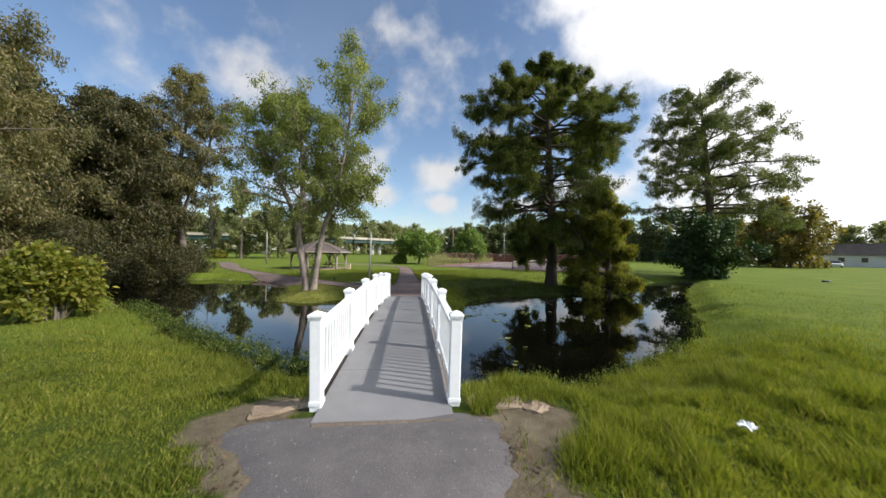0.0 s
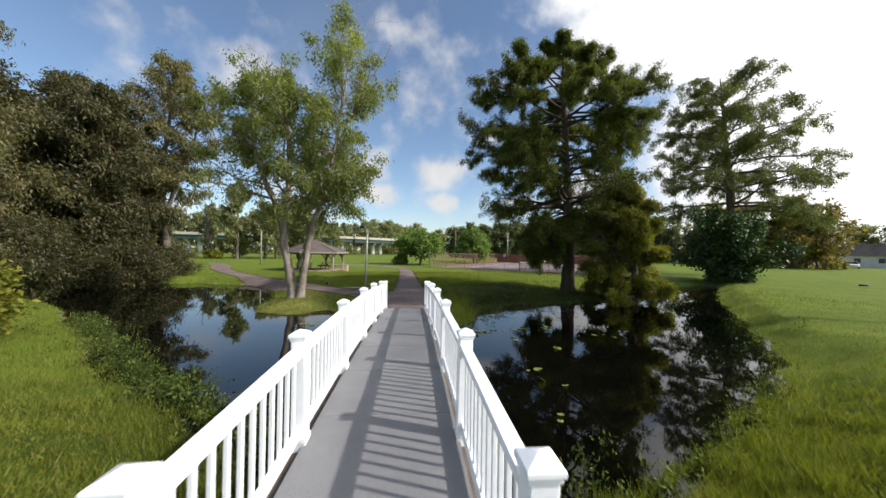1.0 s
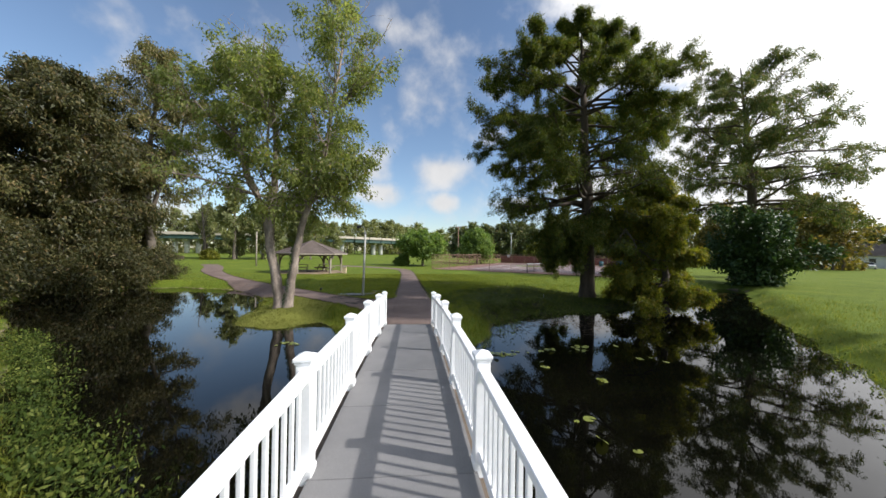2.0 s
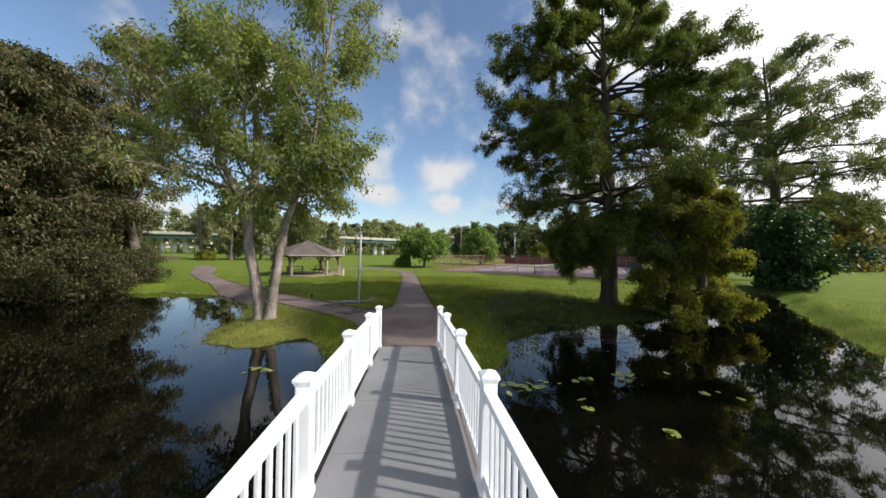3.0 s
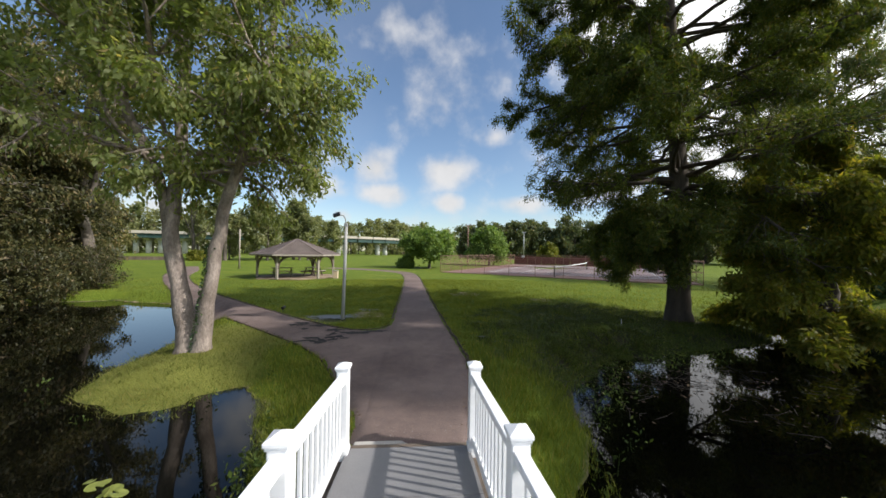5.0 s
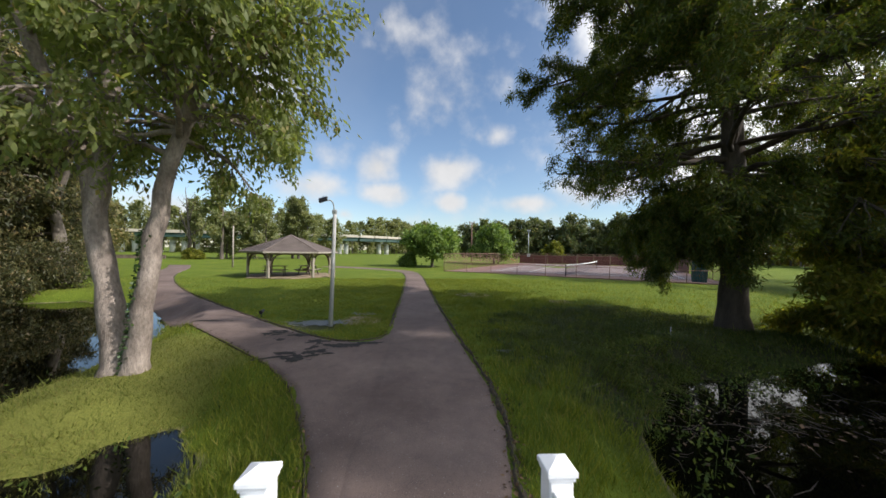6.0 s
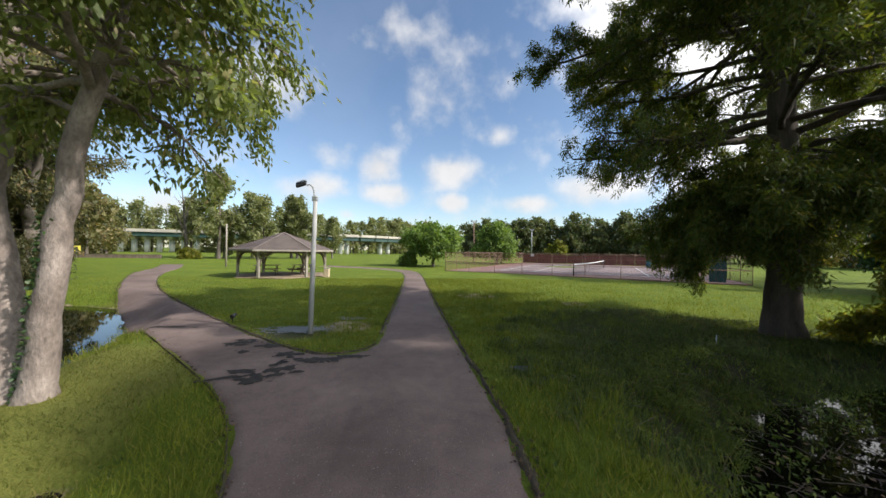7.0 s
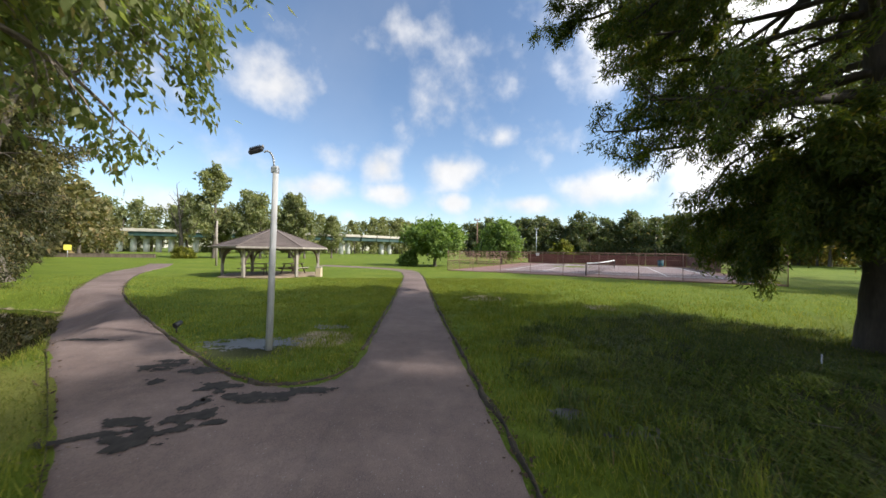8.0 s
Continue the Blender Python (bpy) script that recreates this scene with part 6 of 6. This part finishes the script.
    for some, mat, label in ((~pale, "blade", "short green grass blades growing over the lawn"), (pale, "blade_dry", "pale yellow-green grass round the twin-trunked tree")):
        k = int(some.sum())
        ob = put("grass", mesh_of("grass", v[some].reshape(-1, 3), np.arange(3 * k).reshape(k, 3)), mat)
        tagged(ob, label, "grass", kind="stuff")


def build_shaded_grass():
    """Long rough grass lying over in tussocks round the damp hollow, the cypress's shade put into its colour."""
    rng = np.random.default_rng(23)
    n = 1500
    cx, cy = rng.uniform(1.6, 11.5, n), rng.uniform(13.6, 22.0, n)
    d = pond_distance(cx, cy)
    ok = (d > 0.05) & ~in_strip(cx, cy, MAIN_L, MAIN_R) & (rng.random(n) < smooth01((6.0 - np.hypot(cx - 6.8, (cy - 17.2) * 1.1)) / 2.0))
    cx, cy = cx[ok], cy[ok]
    per = 46
    x, y = np.repeat(cx, per), np.repeat(cy, per)
    k = len(x)
    flow = 0.9 * np.sin(x * 0.9) + 1.1 * np.cos(y * 0.8 + 0.5 * x) + rng.normal(0, 0.7, k)
    size = np.repeat(rng.uniform(0.55, 1.25, len(cx)), per)
    x, y = x + rng.normal(0, 0.12, k), y + rng.normal(0, 0.12, k)
    base = np.stack([x, y, ground_z(x, y) - 0.01], 1)
    h = size * rng.uniform(0.07, 0.2, k)
    out = np.stack([np.cos(flow), np.sin(flow), 0 * x], 1)
    up = np.array([0, 0, 1.0])
    side = np.stack([-np.sin(flow), np.cos(flow), 0 * x], 1) * (0.005 * rng.uniform(0.7, 1.5, k))[:, None]
    mid = base + out * (0.45 * h)[:, None] + up * (0.75 * h)[:, None]
    tip = base + out * (1.5 * h)[:, None] + up * (0.6 * h * rng.uniform(0.4, 1.2, k))[:, None]
    v = np.stack([base - side, base + side, mid + side, tip, mid - side], 1).reshape(-1, 3)
    i = 5 * np.arange(k)[:, None]
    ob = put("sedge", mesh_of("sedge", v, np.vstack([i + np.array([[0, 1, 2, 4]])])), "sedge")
    tips = mesh_of("shaded_grass_tips", v.reshape(k, 5, 3)[:, 2:].reshape(-1, 3), np.arange(3 * k).reshape(k, 3))
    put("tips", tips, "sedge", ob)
    tagged(ob, "rough grass lying over in the damp hollow, darkened as shade", "grass", kind="stuff")


def build_marsh():
    """Low leafy plants along the banks and standing in the shallows."""
    rng = np.random.default_rng(6)
    P, H = [], []
    edge = resample(np.vstack([POND, POND[:1]]), 0.16)
    for ex, ey in edge:
        if not (-12 < ex < 14 and ey < 17) or (abs(ex) < 1.0):
            continue
        left = ex < 0 and ey < 12
        k = rng.poisson(7.0 if left else 1.8 if ey < 6 else 0.35)
        for _ in range(k):
            off = rng.normal(0.16, 0.15) if left else rng.normal(0, 0.2)
            P.append((ex + off, ey + off + rng.normal(0, 0.1)))
            H.append(rng.uniform(0.1, 0.55) * (0.55 + 0.45 * math.sin(ex * 2.1) * math.sin(ey * 1.7 + 1)) if left else rng.uniform(0.1, 0.34))
    for cx, cy, sp, k in ((3.0, 4.4, 0.3, 4), (2.0, 3.2, 0.35, 9), (4.9, 5.4, 0.3, 3), (-4.4, 6.2, 0.5, 26), (-6.2, 8.0, 0.6, 26), (-2.4, 4.4, 0.3, 14), (4.2, 14.0, 0.5, 14), (3.3, 12.9, 0.4, 12), (6.8, 15.0, 0.7, 12), (-8.4, 9.8, 0.8, 22), (10.8, 8.6, 0.6, 10), (12.5, 10.2, 0.6, 14)):
        for _ in range(k):
            P.append((cx + rng.normal(0, sp), cy + rng.normal(0, sp)))
            H.append(rng.uniform(0.12, 0.42))
    for _ in range(260):                                        # weeds in the damp hollow by the cypress
        P.append((rng.normal(5.6, 2.2), rng.normal(16.3, 1.5)))
        H.append(rng.uniform(0.05, 0.2))
    P, H = np.array(P), np.array(H)
    deep = pond_distance(P[:, 0], P[:, 1])
    ok = ~in_strip(P[:, 0], P[:, 1], MAIN_L, MAIN_R) & (np.abs(P[:, 0]) > 1.0) & (deep > -0.9)
    P, H = P[ok], H[ok]
    z = np.maximum(ground_z(P[:, 0], P[:, 1]), WATER_Z)
    per = 15
    n = len(P) * per
    B = np.repeat(np.stack([P[:, 0], P[:, 1], z], 1), per, axis=0)
    h = np.repeat(H, per)
    B = B + np.stack([rng.normal(0, 0.09, n), rng.normal(0, 0.09, n), h * rng.uniform(0.0, 0.9, n)], 1)
    ax = unit(rng.normal(0, 0.6, (n, 3)) + np.array([0, 0, 0.45]))
    sd = unit(np.cross(ax, rng.normal(0, 1, (n, 3))))
    L = ((0.05 + 0.07 * h) * rng.uniform(0.5, 1.4, n))[:, None]
    q = np.stack([B, B + ax * L * 0.5 + sd * L * 0.22, B + ax * L, B + ax * L * 0.5 - sd * L * 0.22], 1).reshape(-1, 3)
    ob = put("marsh_plants", mesh_of("marsh_plants", q, np.arange(4 * n).reshape(n, 4)), "marsh")
    tagged(ob, "low leafy marsh plants along the pond edge", "plants", kind="stuff")
    # thin stalks
    stalk = Wood(12)
    for (x, y), zz, hh in zip(P, z, H):
        if rng.random() < 0.6:
            stalk.tube(np.array([(x, y, zz - 0.05), (x + rng.normal(0, 0.05), y + rng.normal(0, 0.05), zz + hh * 0.9)]), (0.006, 0.003), 3)
    put("stalks", mesh_of("stalks", np.vstack(stalk.v), np.vstack(stalk.f)), "marsh", ob)


def build_lilies():
    rng = random.Random(14)
    pad = bmesh.new()
    ring = []
    centre = pad.verts.new((0, 0, 0))
    for i in range(13):
        a = radians(18 + 324 * i / 12)
        ring.append(pad.verts.new((math.cos(a), math.sin(a) * 0.86, 0.04 * math.sin(i * 1.3))))
    for a, b in zip(ring[:-1], ring[1:]):
        pad.faces.new((centre, a, b))
    me = bpy.data.meshes.new("lily_pad")
    pad.to_mesh(me)
    pad.free()
    me.materials.append(MAT["lily"])
    spots = []
    for cx, cy, sx, sy, k in ((2.35, 10.2, 0.22, 0.15, 8), (2.95, 10.3, 0.14, 0.14, 4), (3.8, 10.55, 0.3, 0.12, 6), (4.8, 10.5, 0.2, 0.1, 4), (3.35, 9.3, 0.1, 0.15, 3), (4.3, 8.4, 0.1, 0.15, 3), (5.3, 10.8, 0.3, 0.2, 4), (3.0, 6.7, 0.2, 0.45, 4), (2.45, 4.7, 0.15, 0.3, 2), (-3.6, 11.45, 0.25, 0.18, 7), (6.4, 9.4, 0.5, 0.6, 4)):
        for _ in range(k):
            spots.append((rng.gauss(cx, sx), rng.gauss(cy, sy)))
    for x, y in spots:
        if float(pond_distance(np.array([x]), np.array([y]))[0]) > -0.25 or abs(x) < 1.0:
            continue
        r, tilt = rng.uniform(0.05, 0.12), rng.choice((4, 10, 24, 38))
        ob = put("lily_pad", me, "lily", m=pose(x, y, WATER_Z + 0.008 + r * 0.8 * math.sin(radians(tilt)), rng.uniform(-tilt, tilt), rng.uniform(-tilt, tilt), rng.uniform(0, 360)) @ Matrix.Scale(r, 4))
        tagged(ob, "yellow-green lily pad floating on the pond", "lily pad", "lily pads on the pond")


def build_puddles():
    rng = random.Random(3)
    m, nt, b = material("puddle_water", 0.35, spec=0.2)
    nt.links.new(ramp_node(nt, noise_node(nt, 3, 4), [(0.3, (0.05, 0.045, 0.04)), (0.7, (0.09, 0.082, 0.075))]), b.inputs["Base Color"])
    MAT["puddle"] = m
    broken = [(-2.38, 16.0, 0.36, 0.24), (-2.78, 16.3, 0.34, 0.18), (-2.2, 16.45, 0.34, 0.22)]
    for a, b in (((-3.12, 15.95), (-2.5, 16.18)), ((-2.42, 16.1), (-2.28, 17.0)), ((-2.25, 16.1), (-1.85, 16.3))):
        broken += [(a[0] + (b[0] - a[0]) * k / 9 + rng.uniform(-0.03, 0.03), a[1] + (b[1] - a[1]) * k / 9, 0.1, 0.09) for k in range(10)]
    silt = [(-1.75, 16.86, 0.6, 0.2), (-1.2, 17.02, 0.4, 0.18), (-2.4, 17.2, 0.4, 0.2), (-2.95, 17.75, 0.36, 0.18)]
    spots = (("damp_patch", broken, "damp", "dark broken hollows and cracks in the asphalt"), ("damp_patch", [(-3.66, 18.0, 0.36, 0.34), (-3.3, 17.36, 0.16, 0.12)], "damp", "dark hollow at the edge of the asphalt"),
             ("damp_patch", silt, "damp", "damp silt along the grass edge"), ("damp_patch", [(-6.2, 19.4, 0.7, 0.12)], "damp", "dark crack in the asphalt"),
             ("puddle", [(LAMP_AT[0] - 0.45, LAMP_AT[1] + 0.35, 1.2, 0.5)], "puddle", "shallow muddy puddle round the lamp post"), ("puddle", [(LAMP_AT[0] + 0.6, LAMP_AT[1] + 1.7, 0.5, 0.3)], "puddle", "shallow muddy puddle by the lamp post"),
             ("puddle", [(1.9, 16.4, 0.26, 0.16), (2.4, 16.0, 0.4, 0.2)], "puddle", "small puddle in the sodden grass"))
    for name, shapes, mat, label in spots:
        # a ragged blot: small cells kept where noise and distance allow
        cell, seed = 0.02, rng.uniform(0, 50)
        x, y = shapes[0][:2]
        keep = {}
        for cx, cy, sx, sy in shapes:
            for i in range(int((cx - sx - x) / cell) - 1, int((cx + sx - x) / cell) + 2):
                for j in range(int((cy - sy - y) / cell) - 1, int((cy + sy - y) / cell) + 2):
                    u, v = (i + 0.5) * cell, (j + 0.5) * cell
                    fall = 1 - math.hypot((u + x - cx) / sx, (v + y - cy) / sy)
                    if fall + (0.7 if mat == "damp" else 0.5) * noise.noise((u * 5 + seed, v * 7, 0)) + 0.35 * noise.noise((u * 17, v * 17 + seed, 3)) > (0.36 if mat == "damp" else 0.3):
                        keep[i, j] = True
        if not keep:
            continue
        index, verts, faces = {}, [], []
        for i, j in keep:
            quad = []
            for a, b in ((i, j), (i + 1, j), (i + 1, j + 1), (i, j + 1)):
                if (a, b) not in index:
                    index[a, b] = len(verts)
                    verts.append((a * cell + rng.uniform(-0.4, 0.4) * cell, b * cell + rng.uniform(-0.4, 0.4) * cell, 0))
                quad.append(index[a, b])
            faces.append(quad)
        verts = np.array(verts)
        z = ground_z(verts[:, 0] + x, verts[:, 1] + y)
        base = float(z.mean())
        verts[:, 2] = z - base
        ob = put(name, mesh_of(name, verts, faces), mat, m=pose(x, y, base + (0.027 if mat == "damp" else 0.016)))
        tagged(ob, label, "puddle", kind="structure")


def build_bits():
    rng = random.Random(21)
    # crumpled litter on the lawn
    bm = bmesh.new()
    bmesh.ops.create_grid(bm, x_segments=6, y_segments=5, size=0.5)
    for v in bm.verts:
        v.co = Vector((v.co.x * 0.16, v.co.y * 0.11, 0.02 + rng.uniform(0, 0.045)))
    bmesh.ops.solidify(bm, geom=bm.faces[:], thickness=0.004)
    z = ground_at(3.2, 0.0)
    tagged(put("litter", bm, "paper", m=pose(3.2, 0.0, z + 0.075, 8, 5, 25)), "crumpled white paper lying in the grass", "litter")
    # ground lamp by the side path
    g = thing("ground_light", "small dark spike light standing in the grass", "lamp", pose(-5.0, 20.05, ground_at(-5.0, 20.05)))
    put("spike", rod((0, 0, -0.05), (0, 0, 0.12), 0.015, sides=8), "black", g)
    put("head", rod((0, -0.05, 0.15), (0.03, 0.09, 0.2), 0.06, 0.045, 12), "black", g)
    # white marker stakes near the cypress
    tagged(put("marker_stake", rod((0, 0, -0.05), (0.02, 0, 0.3), 0.01, sides=8), "galvanised", m=pose(6.8, 17.85, ground_at(6.8, 17.85))), "thin pale marker stake in the rough grass", "stake")
    # a low dark cover on the field
    for x, y, s in ((36.5, 22.6, 0.8),):
        tagged(put("ground_cover", rod((0, 0, -0.05), (0, 0, 0.14), 0.4 * s, 0.34 * s, 16), "black", m=pose(x, y, ground_at(x, y))), "low dark round cover in the field", "cover")
    # fallen twigs on the near bank
    for k in range(26):
        x, y = rng.uniform(2.0, 4.5), rng.uniform(14.4, 17.5)
        if float(pond_distance(np.array([x]), np.array([y]))[0]) < 0:
            continue
        a, l = rng.uniform(0, 6.28), rng.uniform(0.15, 0.5)
        tagged(put("twig", rod((0, 0, 0), (l * math.cos(a), l * math.sin(a), 0.03), 0.007, 0.003, 5), "bark_grey", m=pose(x, y, ground_at(x, y) + 0.02)), "fallen grey twig in the grass", "twig", "fallen twigs")
    # playground beyond the court
    p = thing("play_frame", "small tan and orange playground frame beyond the court", "play frame", pose(17, 78, 0.02, 0, 0, 20))
    for x in (-1.2, 1.2):
        for y in (-0.8, 0.8):
            put("post", rod((x, y, -0.05), (x, y, 2.2), 0.06, sides=10), "play_tan", p)
    put("platform", box(2.5, 1.7, 0.1, 0.01, (0, 0, 1.1)), "play_tan", p)
    put("slide", beam((1.2, 0, 1.15), (3.6, 0, 0.15), 0.6, 0.08), "play", p)
    put("canopy", beam((-1.3, 0, 2.25), (1.3, 0, 2.25), 1.8, 0.08), "play", p)


def build_debris():
    """Grey twigs and dead leaves washed up in the muddy shallows under the cypress."""
    rng = np.random.default_rng(17)
    n = 150
    x, y = rng.normal(5.6, 1.7, n), rng.normal(14.4, 0.9, n)
    ok = (pond_distance(x, y) < 0.9) & (x > 2.2)
    x, y = x[ok], y[ok]
    z = np.maximum(ground_z(x, y), WATER_Z)
    w = Wood(18)
    for a, b, c in zip(x, y, z):
        t, l = rng.uniform(0, 6.28), rng.uniform(0.12, 0.6)
        p = np.array([(a, b, c + 0.01), (a + l * 0.5 * math.cos(t), b + l * 0.5 * math.sin(t), c + rng.uniform(0.01, 0.08)), (a + l * math.cos(t + 0.2), b + l * math.sin(t + 0.2), c + rng.uniform(0.0, 0.12))])
        w.tube(p, (0.006, 0.005, 0.002), 4)
    ob = put("debris", mesh_of("debris", np.vstack(w.v), np.vstack(w.f), True), "bark_dark")
    tagged(ob, "dark twigs washed up in the muddy shallows", "debris", kind="stuff")
    B = np.repeat(np.stack([x, y, z + 0.012], 1), 3, axis=0)
    k = len(B)
    B[:, :2] += rng.normal(0, 0.25, (k, 2))
    B[:, 2] = np.maximum(ground_z(B[:, 0], B[:, 1]), WATER_Z) + 0.012
    a = rng.uniform(0, 6.28, k)
    ax = np.stack([np.cos(a), np.sin(a), rng.normal(0, 0.25, k)], 1)
    sd = np.stack([-np.sin(a), np.cos(a), rng.normal(0, 0.25, k)], 1)
    L = rng.uniform(0.03, 0.1, k)[:, None]
    q = np.stack([B, B + ax * L * 0.5 + sd * L * 0.3, B + ax * L, B + ax * L * 0.5 - sd * L * 0.3], 1).reshape(-1, 3)
    put("dead_leaves", mesh_of("dead_leaves", q, np.arange(4 * k).reshape(k, 4)), "dead_leaf", ob)


def build_leaf_litter():
    """Brown leaf bits and crumbs gathered along the path edges."""
    rng = np.random.default_rng(9)
    P = []
    for line, k in ((MAIN_L, 700), (MAIN_R, 1500), (SIDE_L, 900), (SIDE_R, 1200), (NEAR_L, 300), (NEAR_R, 300)):
        p = resample(smooth_line(line), 0.05)
        p = p[p[:, 1] < 30]
        i = rng.integers(0, len(p), k)
        q = p[i] + rng.normal(0, 0.07, (k, 2))
        if line is MAIN_L:
            q = q[(q[:, 1] < 12) | (q[:, 1] > 18)]
        if line is SIDE_R:
            q = q[q[:, 0] < -0.85]
        if line is SIDE_L:
            q = q[q[:, 0] < -0.8]
        P.append(q)
    P = np.vstack(P)
    P = P[(P[:, 1] > 11.5) | (P[:, 1] < 0.3)]
    P = P[pond_distance(P[:, 0], P[:, 1]) > 0.1]
    n = len(P)
    B = np.stack([P[:, 0], P[:, 1], ground_z(P[:, 0], P[:, 1]) + 0.03], 1)
    a = rng.uniform(0, 6.28, n)
    ax = np.stack([np.cos(a), np.sin(a), rng.normal(0, 0.3, n)], 1)
    sd = np.stack([-np.sin(a), np.cos(a), rng.normal(0, 0.3, n)], 1)
    L = rng.uniform(0.02, 0.06, n)[:, None]
    q = np.stack([B, B + ax * L * 0.5 + sd * L * 0.3, B + ax * L, B + ax * L * 0.5 - sd * L * 0.3], 1).reshape(-1, 3)
    ob = put("fallen_leaves", mesh_of("fallen_leaves", q, np.arange(4 * n).reshape(n, 4)), "dead_leaf")
    tagged(ob, "brown fallen leaf bits along the path edges", "leaves", kind="stuff")


build_marsh()
build_lilies()
build_leaf_litter()
build_debris()
build_puddles()
build_bits()
build_grass()
build_shaded_grass()
